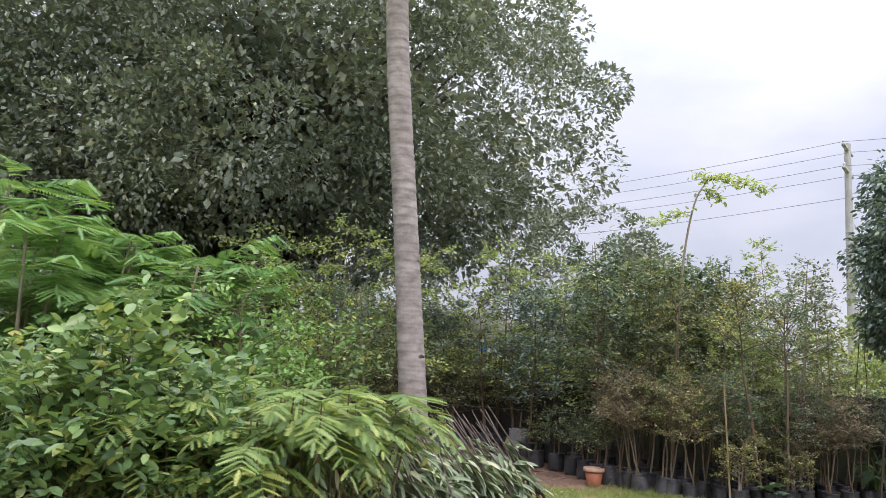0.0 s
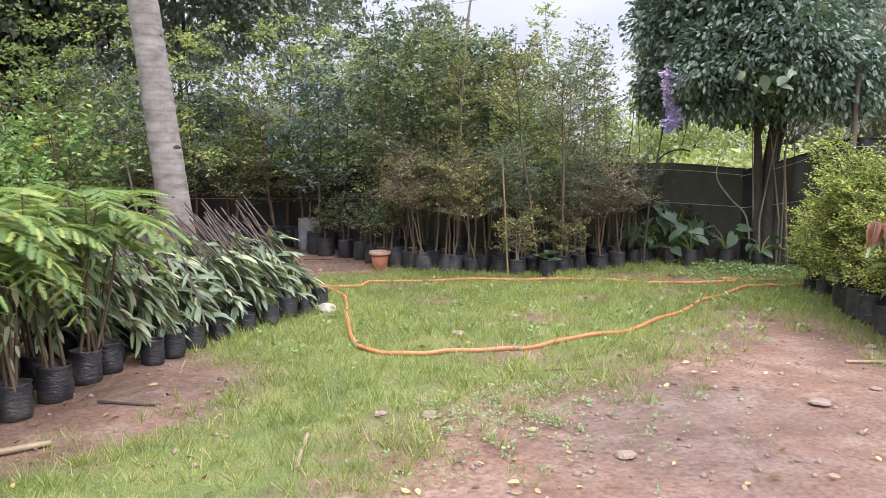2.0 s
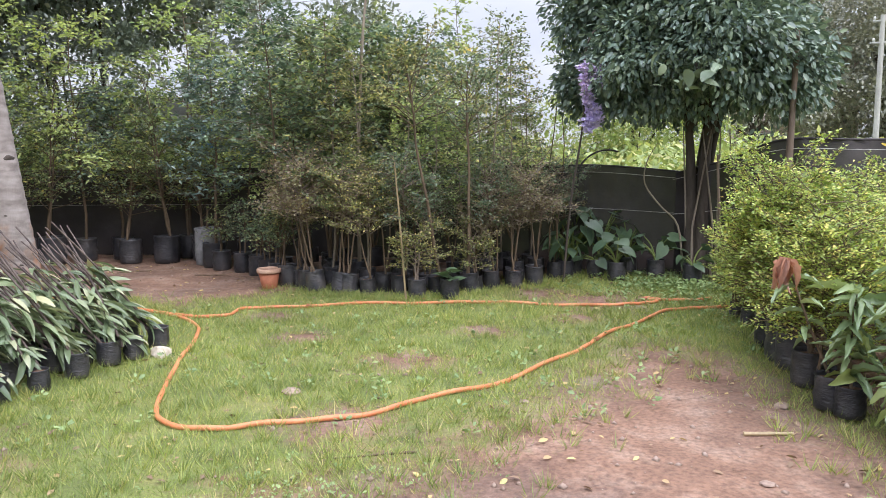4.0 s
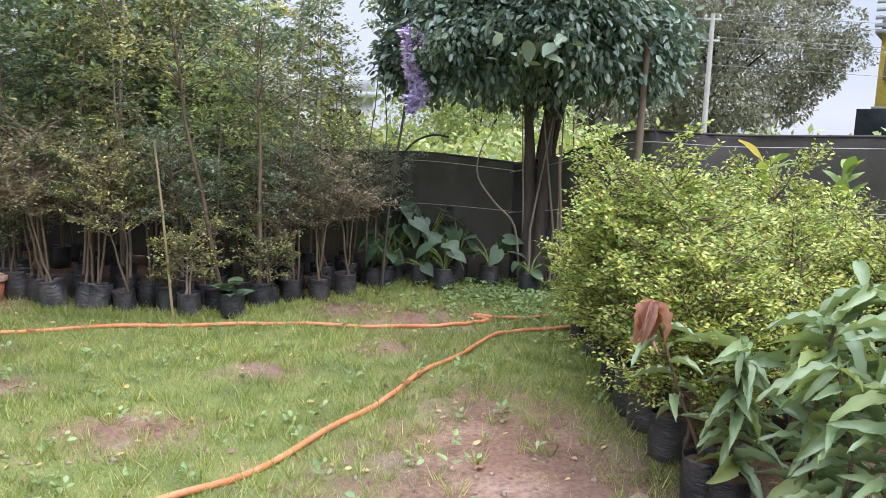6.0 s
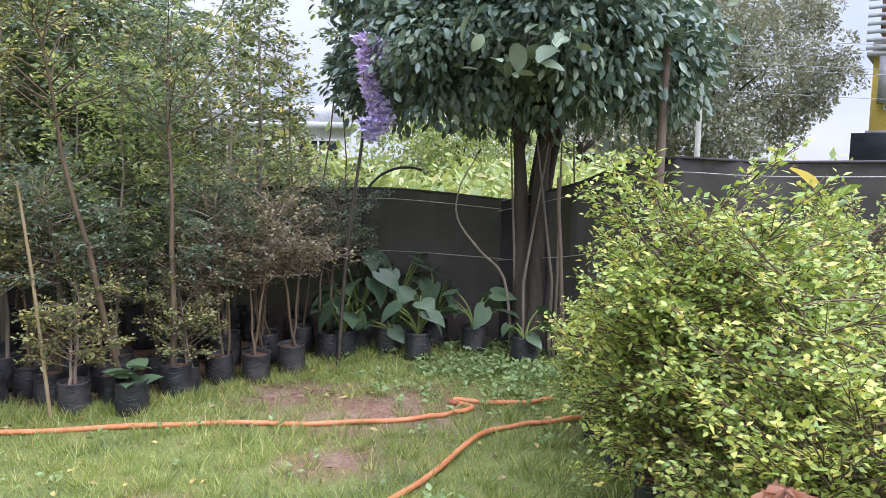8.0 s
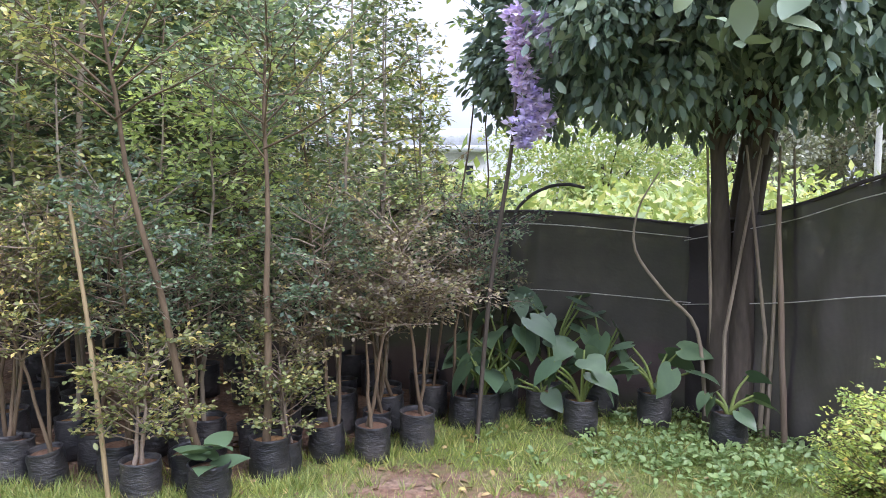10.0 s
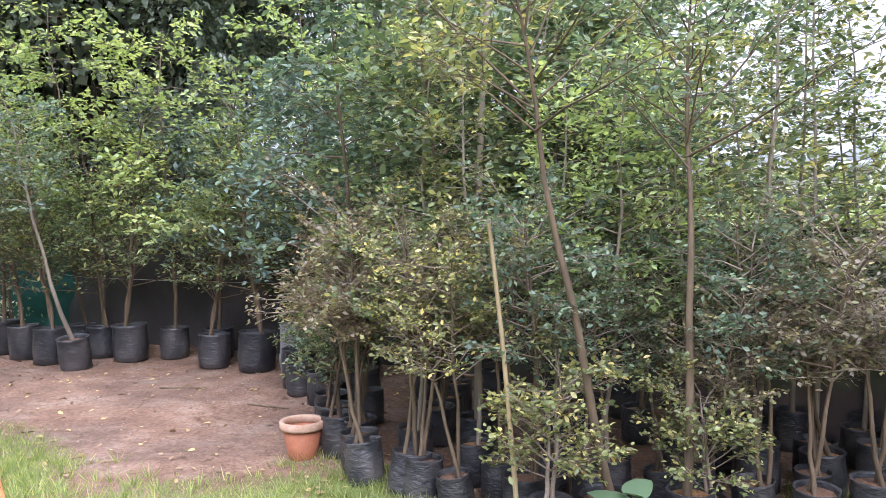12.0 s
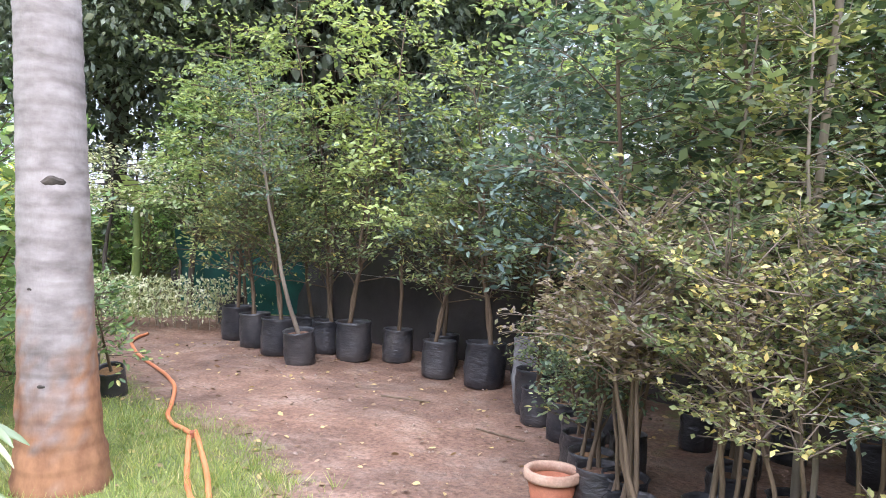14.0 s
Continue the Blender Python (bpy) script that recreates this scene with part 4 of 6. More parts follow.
def dark_tree():
    rng = np.random.default_rng(21)
    t = thing("tree", "dense dark green rounded tree with several stout trunks at the fence", "tree", at=(6.2, 9.5, 0))
    green = Build()
    for dx, dy, lean, r in ((-0.02, 0, -0.06, 0.075), (0.09, -0.05, 0.02, 0.085), (0.18, 0.03, 0.05, 0.06), (0.09, 0.1, 0.08, 0.06)):
        line = smooth_line([(dx * 1.1, dy, -0.05), (dx * 0.9, dy, 0.6), (dx + lean * 0.3, dy, 1.25), (dx * 1.6 + lean, dy * 1.5, 1.9), (dx * 4 + lean * 3, dy * 4, 3.6)], 4)
        wood = tube(Build(), line, r * np.linspace(1.2, 0.3, len(line)), 10)
        limbs_to(wood, rng, line[11], np.array([(rng.uniform(-0.9, 0.9), rng.uniform(-0.9, 0.9), rng.uniform(2.4, 4.0)) for _ in range(5)]), r * 0.35)
        part("trunk", wood.mesh("trunk", True), M["bark_dark"], t)
    for k in range(6):
        a = rng.uniform(0, 6.28)
        x, y = 0.16 + 0.24 * np.cos(a), 0.16 * np.sin(a) - 0.05
        shoot = tube(Build(), [(x, y, 0), (x * 1.1, y, 0.6), (x * 0.9 + rng.normal(0, 0.08), y, 1.7)], [0.016, 0.012, 0.007], 5)
        part("shoot", shoot.mesh("shoot", True), M["bark_pale"], t, "thin pale shoot")
    crook = smooth_line([(-0.12, -0.05, 0.1), (-0.2, -0.06, 0.62), (-0.42, -0.08, 0.85), (-0.6, -0.06, 1.1), (-0.58, -0.05, 1.34), (-0.46, -0.05, 1.55)], 4)
    part("crooked_shoot", tube(Build(), crook, np.linspace(0.013, 0.004, len(crook)), 6).mesh("crooked_shoot", True), M["bark_pale"], t, "bare crooked pale shoot")
    for x, y, z, r, rz, n in ((-0.2, -0.2, 2.9, 0.95, 1.2, 1100), (-0.85, -0.35, 2.4, 0.55, 0.6, 260), (0.55, -0.6, 2.35, 0.6, 0.55, 300), (0.1, -0.1, 3.95, 0.8, 0.75, 420), (-0.75, -0.1, 3.5, 0.6, 0.6, 260), (0.75, 0.0, 3.2, 0.6, 0.7, 300), (-0.2, -0.95, 2.6, 0.6, 0.7, 260), (-1.05, 0.5, 2.25, 0.4, 0.42, 140), (-1.0, 0.55, 3.1, 0.5, 0.6, 220), (-0.75, 0.4, 3.95, 0.6, 0.6, 240)):
        crown(green, rng, np.array([x, y, z]), np.array([r, r, rz]), n, 20, 0.19, 0.085, 0.5, LEAF4, hang=0.5, shell=0.3, floor=1.72)
    part("crown", green.mesh("crown"), M["leaf_dark"], t, kind="stuff")
    # large velvety leaves of a climber at the edge of the crown
    v = long_leaf(7, 0.3, 0.02, 0.25)
    b = Build()
    n = 34
    a = rng.uniform(0, 6.28, n)
    at = np.array([5.62, 8.3, 2.14]) - (6.2, 9.5, 0)
    p = at + np.stack([rng.normal(-0.02, 0.15, n), rng.normal(0, 0.14, n), rng.normal(0.05, 0.1, n)], 1)
    leaves(b, p, np.stack([np.cos(a), np.sin(a) - 0.6, rng.uniform(-1.1, 0.2, n)], 1), rng.uniform(0.1, 0.2, n), 0.62, v, rng, 0.3)
    part("climber_leaves", b.mesh("climber_leaves", True), M["leaf_velvet"], t, "large velvety grey-green climber leaves")
    part("branch", tube(Build(), smooth_line([(-0.1, -0.2, 2.2), (-0.5, -1.0, 2.45), tuple(at + (0, 0, 0.05))], 5), np.linspace(0.03, 0.008, 11), 6).mesh("branch", True), M["bark_dark"], t)


dark_tree()


def flower_vine():
    """Hanging sprays of violet flowers with their vine."""
    rng = np.random.default_rng(22)
    t = thing("flowering_vine", "hanging violet flower sprays of a woody vine", "vine", at=(4.86, 9.22, 0))
    vine = smooth_line([(-0.18, 0.25, 0.0), (-0.12, 0.2, 0.9), (-0.02, 0.1, 1.8), (0.0, 0.05, 2.6), (0.35, 0.1, 2.9), (0.8, 0.1, 3.0)], 6)
    part("stem", tube(Build(), vine, np.linspace(0.014, 0.006, len(vine)), 6).mesh("stem", True), M["bark_dark"], t)
    for x, y, top, low, n in ((-0.05, 0, 2.4, 1.98, 150), (0.08, -0.04, 2.36, 2.1, 80), (0.02, 0.03, 2.06, 1.72, 110), (0.09, 0, 1.95, 1.74, 60), (-0.02, 0.02, 1.82, 1.66, 40)):
        u = rng.uniform(0, 1, n)
        a = rng.uniform(0, 6.28, n)
        r = 0.06 * (1 - 0.5 * u) * rng.uniform(0.4, 1.1, n)
        c = np.stack([x + r * np.cos(a) + 0.04 * u, y + r * np.sin(a), top - (top - low) * u], 1)
        b = Build()
        for s in range(4):
            g = a + s * 1.57
            leaves(b, c, np.stack([np.cos(g), np.sin(g), rng.normal(0, 0.4, n)], 1), 0.05, 0.6, LEAF2, rng, 0.6)
        part("flower_spray", b.mesh("flower_spray"), M["petal"], t, "violet flower spray")


flower_vine()


# ---- palm trunk ----
def palm():
    t = thing("palm_tree", "tall palm with a ringed grey trunk, red-brown at its foot", "palm tree", at=(-0.69, 8.68, 0))
    rng = np.random.default_rng(23)
    n, sides = 190, 28
    z = np.linspace(-0.05, 8.4, n)
    r = 0.145 + 0.045 * np.exp(-z / 1.6) + 0.035 * np.exp(-np.maximum(z, 0) / 0.28)
    r = r + 0.0035 * np.sin(z * 2 * np.pi / 0.115 + 0.6 * np.sin(z * 3)) ** 3
    cx = -0.11 * z + 0.006 * z * z * 0.2 + 0.02 * np.sin(z * 0.9)
    a = np.arange(sides) * 2 * np.pi / sides
    rr = r[:, None] * (1 + 0.02 * np.sin(a * 3 + z[:, None] * 2) + 0.012 * rng.normal(size=(n, sides)) * (0.4 + 2.2 * np.exp(-z / 0.5))[:, None])
    v = np.stack([cx[:, None] + rr * np.cos(a), rr * np.sin(a), np.repeat(z[:, None], sides, 1)], 2)
    i, j = np.arange(sides), (np.arange(sides) + 1) % sides
    f = np.concatenate([np.stack([k * sides + i, k * sides + j, (k + 1) * sides + j, (k + 1) * sides + i], 1) for k in range(n - 1)])
    me = Build().add(v, f).mesh("trunk", True)
    me.attributes.new("rooty", "FLOAT", "POINT").data.foreach_set("value", np.clip((0.85 + 0.25 * np.sin(a * 2)[None] - z[:, None]) / 0.5 + 0.25 * rng.normal(size=(n, sides)), 0, 1).ravel())
    part("trunk", me, M["palm"], t)
    for zz, ang, s in ((1.46, -0.55, 0.05), (0.62, -0.2, 0.02), (0.5, -1.0, 0.018), (0.95, -1.3, 0.015), (2.6, -0.4, 0.02)):
        k = int(np.argmin(np.abs(z - zz)))
        scar = pebble(rng, s, 0.8)
        m = pose(cx[k] + r[k] * np.cos(ang) * 0.95, r[k] * np.sin(ang) * 0.95, zz, 0, 25, math.degrees(ang)) @ Matrix.Diagonal((0.45, 1.3, 0.8, 1))
        part("scar", scar, M["bark_dark"], t, "dark scar", m)
    top = np.array([cx[-1], 0, 8.35])
    shape = long_leaf(5, 0.5, 0.0, 0.3)
    for k in range(9):
        g = k * 0.7 + 0.2
        u = np.linspace(0, 1, 9)
        rib = top + np.stack([np.cos(g) * 2.6 * u, np.sin(g) * 2.6 * u, 1.3 * u - 2.0 * u ** 2], 1)
        b = tube(Build(), rib, 0.025 * (1 - 0.8 * u), 5)
        q = np.linspace(0.15, 1, 40)
        c = np.stack([np.interp(q, u, rib[:, c]) for c in range(3)], 1)
        sd = np.array([-np.sin(g), np.cos(g), -0.45])
        sd2 = np.array([np.sin(g), -np.cos(g), -0.45])
        dr = np.array([np.cos(g), np.sin(g), 0]) * 0.5
        leaves(b, c, np.repeat([sd + dr], 40, 0), 0.6 * np.sin(np.pi * q * 0.9 + 0.2), 0.07, shape, rng, 0.1)
        leaves(b, c, np.repeat([sd2 + dr], 40, 0), 0.6 * np.sin(np.pi * q * 0.9 + 0.2), 0.07, shape, rng, 0.1)
        part("frond", b.mesh("frond"), M["leaf_citrus"], t, "long green frond")


palm()


# ---- nursery row of feather-leaved seedlings ----
def frond(b, wood, rng, base, out, L, pinnae, leaf, sag=0.55):
    """A twice-divided arching leaf."""
    u = np.linspace(0, 1, 7)
    out = unit(np.asarray(out, float))
    rib = base + np.outer(u, out) * L + np.outer(u ** 2, [0, 0, -sag * L])
    tube(wood, rib, 0.003 * (1 - 0.7 * u) + 0.0006, 3, False)
    side = unit(np.cross(out, [0, 0, 1.0]))
    for k in range(pinnae):
        q = 0.22 + 0.78 * (k + 0.5) / pinnae
        c = np.array([np.interp(q, u, rib[:, c]) for c in range(3)])
        tang = unit(out + np.array([0, 0, -1.1 * q]))
        for s in (-1, 1):
            l = L * 0.34 * np.sin(np.pi * (0.2 + 0.62 * q)) * rng.uniform(0.85, 1.1)
            d = unit(side * s + tang * 0.55 + rng.normal(0, 0.08, 3))
            leaves(b, c[None], d[None] + (0, 0, -0.1), l, leaf, COMB, rng, 0.2)
    leaves(b, rib[-1:], unit(out + np.array([0, 0, -1.2]))[None], L * 0.2, leaf, COMB, rng, 0.2)


COMB = comb_leaf()


def feather_plant(seed, h, fronds, L, pinnae, leaf, mat, k):
    rng = np.random.default_rng(seed)
    t = bagged("bagged_seedling", "feather-leaved bright green seedling in a black grow bag", "seedling", "row of feather-leaved seedlings", k, 0.88)
    wood, green = Build(), Build()
    dry = Build()
    for s in range(4):
        x, y = rng.normal(0, 0.035, 2)
        top = np.array([x + rng.normal(0, 0.07), y + rng.normal(0, 0.07), h * rng.uniform(0.68, 0.95)])
        stem = smooth_line([(x, y, 0.16), tuple((top + (x, y, 0.16)) / 2 + rng.normal(0, 0.02, 3)), tuple(top)], 5)
        part("stem", tube(Build(), stem, np.linspace(0.011, 0.005, len(stem)), 6).mesh("stem", True), M["bark"], t)
        for i in range(fronds // 4):
            q = rng.uniform(0.72, 1.0) if i else 1.0
            base = np.array([np.interp(q, np.linspace(0, 1, len(stem)), stem[:, c]) for c in range(3)])
            a = rng.uniform(0, 6.28)
            frond(green, wood, rng, base, (np.cos(a), np.sin(a), rng.uniform(0.1, 1.1)), L * rng.uniform(0.7, 1.25), pinnae, leaf, rng.uniform(0.35, 1.0))
        n = 12
        q = rng.uniform(0.2, 0.75, n)
        p = np.stack([np.interp(q, np.linspace(0, 1, len(stem)), stem[:, c]) for c in range(3)], 1)
        a = rng.uniform(0, 6.28, n)
        leaves(dry, p, np.stack([np.cos(a) * 0.5, np.sin(a) * 0.5, rng.uniform(-1.2, -0.2, n)], 1), rng.uniform(0.07, 0.16, n), 0.22, long_leaf(5, 0.4), rng, 0.4)
    part("lower_leaves", dry.mesh("lower_leaves"), M["leaf_strap"], t, "hanging withered lower leaves", kind="stuff")
    part("ribs", wood.mesh("ribs"), M["green_stem"], t, kind="stuff")
    part("foliage", green.mesh("foliage"), mat, t, kind="stuff")
    return t


def left_row():
    rng = np.random.default_rng(31)
    protos = [feather_plant(100 + k, 1.08 + 0.08 * k, 26, 0.4, 8, 0.42, M["leaf_fern"], k) for k in range(4)]
    spots = [(-0.86, 3.9), (-0.7, 4.1), (-0.55, 4.4), (-0.46, 4.68), (-0.4, 4.98), (-0.34, 5.18)]
    for dx in (0.32, 0.62, 0.95, 1.3):
        spots += [(x - dx + float(rng.normal(0, 0.04)), y + 0.1 * dx + float(rng.normal(0, 0.05))) for x, y in spots[:5] if rng.uniform() < 0.8]
    spread_copies(protos, spots, rng, 0.88, 1.08)
    # broad-leaved bushes nearer the start of the walk
    bush = []
    for k in range(3):
        t = bagged("bagged_bush", "leafy bush with glossy broad green leaves in a grow bag", "bush", "row of broad-leaved bushes", k, 1.05)
        sapling(t, 120 + k, (0.95, 1.15, 0.85)[k], 0.3, 0.38, 34, 18, 0.08, 0.5, (M["bark"], M["leaf_citrus"]), stems=2, shape=LEAF4, rise=1.0, taper=0.35, twig=False)
        bush.append(t)
    spread_copies(bush, jitter_grid(rng, [(-3.2, 3.0), (-1.35, 3.4), (-1.2, 4.3), (-2.2, 5.0), (-4.2, 4.8)], 0.42) + [(-3.6, 5.4), (-3.1, 5.6), (-4.4, 5.3), (-2.6, 5.5)], rng, 0.85, 1.1)
    t = bagged("bagged_tree", "taller broad-leaved sapling with upright green shoots", "tree", "", 1)
    sapling(t, 131, 1.4, 0.5, 0.32, 30, 14, 0.11, 0.48, (M["bark"], M["leaf_citrus"]), shape=LEAF4, rise=1.2, twig=False)
    t.matrix_basis = placed(-1.75, 3.95, 60)


left_row()


def feather_tree(x, y, h, seed, mat):
    """A young tree with wide flat tiers of fern-like leaves."""
    rng = np.random.default_rng(seed)
    t = thing("tree", "young tree with wide bright green fern-like leaves", "tree", "feathery trees", at=(x, y, 0))
    wood, green = Build(), Build()
    for s in range(3):
        dx, dy = rng.normal(0, 0.55, 2)
        top = np.array([dx, dy, h * rng.uniform(0.8, 1.0)])
        stem = smooth_line([(dx * 0.3, dy * 0.3, -0.03), (dx * 0.6, dy * 0.6, h * 0.45), tuple(top)], 6)
        part("trunk", tube(Build(), stem, np.linspace(0.03, 0.012, len(stem)), 7).mesh("trunk", True), M["bark_pale"], t)
        for i in range(14):
            q = 1.0 - 0.45 * rng.uniform()
            base = np.array([np.interp(q, np.linspace(0, 1, len(stem)), stem[:, c]) for c in range(3)])
            a = 2.4 * i + rng.normal(0, 0.3)
            frond(green, wood, rng, base, (np.cos(a), np.sin(a), rng.uniform(0.1, 1.2)), rng.uniform(0.7, 1.2), 13, 0.3, rng.uniform(0.25, 0.6))
    part("ribs", wood.mesh("ribs"), M["green_stem"], t, kind="stuff")
    part("crown", green.mesh("crown"), mat, t, kind="stuff")


for k, (x, y, h) in enumerate([(-3.2, 7.2, 2.55), (-4.3, 7.4, 2.8), (-5.4, 7.0, 3.0), (-4.0, 6.2, 2.6), (-5.0, 8.4, 2.9)]):
    feather_tree(x, y, h, 140 + k, M["leaf_feather"])


# ---- leaning cane plants with strap leaves ----
def cane_row():
    rng = np.random.default_rng(41)
    protos = []
    for k in range(4):
        t = bagged("bagged_cane_plant", "leaning bare brown canes with drooping strap leaves in a bag", "plant", "row of leaning cane plants", k, 0.8)
        green = Build()
        shape = long_leaf(7, 0.7, 0.02, 0.3)
        for s in range(4):
            x, y = rng.normal(0, 0.04, 2)
            L = rng.uniform(0.9, 1.2)
            d = unit(np.array([-0.62 + rng.normal(0, 0.08), 0.1 + rng.normal(0, 0.12), 0.72]))
            u = np.linspace(0, 1, 6)
            cane = np.array([x, y, 0.12]) + np.outer(u, d) * L + np.outer(np.sin(u * 3.1), rng.normal(0, 0.02, 3))
            part("cane", tube(Build(), cane, np.linspace(0.011, 0.006, 6), 6).mesh("cane", True), M["cane"], t, "bare purple-brown cane")
            n = 15
            q = rng.uniform(0.08, 0.66, n)
            p = np.stack([np.interp(q, u, cane[:, c]) for c in range(3)], 1)
            a = rng.uniform(-1.9, 1.9, n)
            leaves(green, p, np.stack([np.cos(a) * 0.8 + 0.3, np.sin(a) * 0.8, rng.uniform(-1.1, 0.2, n)], 1), rng.uniform(0.16, 0.32, n), rng.uniform(0.13, 0.2, n), shape, rng, 0.35)
        part("foliage", green.mesh("foliage", True), M["leaf_strap"], t, "long drooping strap leaves", kind="stuff")
        protos.append(t)
    first = set()
    spots = []
    for r, (dx, dy) in enumerate(((0, 0), (-0.2, 0.1), (-0.4, 0.2), (-0.6, 0.3), (-0.82, 0.4))):
        for q in np.linspace(0, 1, 9):
            spots.append((-0.18 + 1.0 * q + dx + float(rng.normal(0, 0.03)), 5.36 + 1.95 * q + dy + float(rng.normal(0, 0.04))))
    for i, (x, y) in enumerate(spots):
        k = i % 4
        m = placed(x, y, float(rng.normal(0, 14)), float(rng.uniform(0.85, 1.08)), 0, 0)
        if k not in first:
            first.add(k)
            protos[k].matrix_basis = m
        else:
            copy_thing(protos[k], m)


cane_row()


# ---- shrubs and mango seedlings along the other side ----
def right_row():
    rng = np.random.default_rng(61)
    protos = []
    for k in range(4):
        t = bagged("bagged_shrub", "bushy shrub with small glossy yellow-green leaves in a grow bag", "shrub", "row of yellow-green shrubs", k)
        sapling(t, 160 + k, 1.06 + 0.05 * k, 0.3, 0.42, 88, 110, 0.026, 0.56, (M["bark"], M["leaf_shrub"]), stems=3, shape=LEAF2, rise=0.65, taper=0.3, r0=0.012)
        protos.append(t)
    front = [(5.38, 6.35), (5.22, 5.95), (5.12, 5.62), (5.1, 5.35), (5.42, 6.55), (5.28, 6.15)]
    end = [(5.86, 7.72), (5.62, 7.2), (5.5, 6.75), (5.9, 7.3), (5.7, 7.55), (6.2, 7.45), (6.5, 7.6), (6.3, 7.1)]
    more = jitter_grid(rng, [(5.6, 5.3), (5.75, 6.3), (6.1, 6.9), (6.7, 7.1), (7.7, 6.6), (8.2, 5.0), (6.0, 5.0)], 0.55)
    spread_copies(protos, front + more, rng, 0.84, 1.1)
    for i, (x, y) in enumerate(end):
        copy_thing(protos[i % 4], placed(x, y, 77.0 * i, 0.62 + 0.05 * (i % 4), 0.0, 3.0))
    # mango seedlings: each leaf a piece of its own
    shape = long_leaf(12, 0.38, 0.035, 0.3)
    me = Build().add(shape[0] * (0.21, 1, 1), shape[1]).mesh("leaf", True)
    me_y = Build().add(shape[0] * (0.28, 1, 0.8), shape[1]).mesh("leaf", True)
    me_y.materials.append(M["leaf_layer"])
    for i, (x, y, h) in enumerate([(5.12, 4.78, 0.86), (5.08, 4.4, 0.95), (5.3, 4.9, 0.98), (5.42, 4.5, 1.08), (5.2, 4.05, 1.0), (5.02, 5.08, 0.7), (5.6, 4.2, 1.1), (5.35, 4.2, 1.0), (4.98, 4.6, 0.75), (5.6, 4.75, 1.05), (5.05, 3.8, 0.9), (5.9, 4.45, 1.12), (5.85, 4.0, 1.15), (6.2, 4.2, 1.15), (6.15, 4.7, 1.1)]):
        t = bagged("mango_seedling", "mango seedling with long glossy green leaves in a grow bag", "seedling", "row of mango seedlings", i, 0.8)
        stem = smooth_line([(0, 0, 0.16), (rng.normal(0, 0.03), rng.normal(0, 0.03), h * 0.55), (rng.normal(0, 0.04), rng.normal(0, 0.04), h)], 5)
        part("stem", tube(Build(), stem, np.linspace(0.011, 0.006, len(stem)), 6).mesh("stem", True), M["bark"], t)
        n = 48
        for k in range(n):
            whorl = (0.2, 0.4, 0.58, 0.74, 0.88, 1.0)[k % 6] + rng.normal(0, 0.03)
            p = np.array([np.interp(min(whorl, 1), np.linspace(0, 1, len(stem)), stem[:, c]) for c in range(3)])
            m = pose(*p, rng.uniform(-32, 42), rng.normal(0, 24), 137.5 * k + rng.normal(0, 15)) @ Matrix.Scale(rng.uniform(0.13, 0.27), 4)
            part("leaf", me_y if rng.uniform() < 0.22 else me, M["leaf_mango"], t, "", m)
        t.matrix_basis = placed(x, y, float(rng.uniform(0, 360)))
    # the young red flush on the foremost seedling
    t = bagged("mango_seedling", "mango seedling with a flush of drooping red-brown young leaves", "seedling", "row of mango seedlings", 2, 0.9)
    stem = np.array([(0, 0, 0.16), (-0.16, 0.0, 0.5), (-0.34, -0.04, 0.88)])
    part("stem", tube(Build(), stem, [0.009, 0.007, 0.005], 6).mesh("stem", True), M["bark"], t)
    me2 = Build().add(shape[0] * (0.26, 1, 1.6), shape[1]).mesh("leaf", True)
    for k in range(9):
        part("leaf", me2, M["leaf_red"], t, "drooping red-brown young leaf", pose(-0.34, -0.04, 0.88, rng.uniform(-70, -42), rng.normal(0, 15), 40 * k + rng.normal(0, 10)) @ Matrix.Scale(rng.uniform(0.13, 0.2), 4))
    for k in range(8):
        part("leaf", me, M["leaf_mango"], t, "", pose(-0.13 - 0.023 * k, -0.004 * k, 0.42 + 0.05 * k, rng.uniform(-30, 30), rng.normal(0, 15), 137 * k) @ Matrix.Scale(rng.uniform(0.16, 0.23), 4))
    t.matrix_basis = placed(5.0, 5.22, 0)
    # broad upright leaves behind, against the fence
    for i, (x, y, h) in enumerate([(7.3, 7.6, 1.5), (7.8, 7.3, 1.45), (8.2, 6.95, 1.45), (8.0, 6.6, 1.5), (8.6, 6.5, 1.5), (9.0, 6.1, 1.5)]):
        t = thing("broadleaf_plant", "bright green plant with broad upright leaves against the fence", "plant", "broad-leaved plants at the fence", at=(x, y, 0))
        rng2 = np.random.default_rng(190 + i)
        part("stem", tube(Build(), [(0, 0, 0), (0.02, 0, h * 0.5), (0, 0.02, h * 0.9)], [0.02, 0.015, 0.008], 6).mesh("stem", True), M["green_stem"], t)
        b = Build()
        n = 22
        a = rng2.uniform(0, 6.28, n)
        z = h * rng2.uniform(0.5, 0.95, n)
        leaves(b, np.stack([0.02 * np.cos(a), 0.02 * np.sin(a), z], 1), np.stack([np.cos(a), np.sin(a), rng2.uniform(0.5, 1.6, n)], 1), rng2.uniform(0.18, 0.3, n), 0.42, long_leaf(6, 0.4), rng2, 0.3)
        part("foliage", b.mesh("foliage", True), M["leaf_shrub"], t)


right_row()


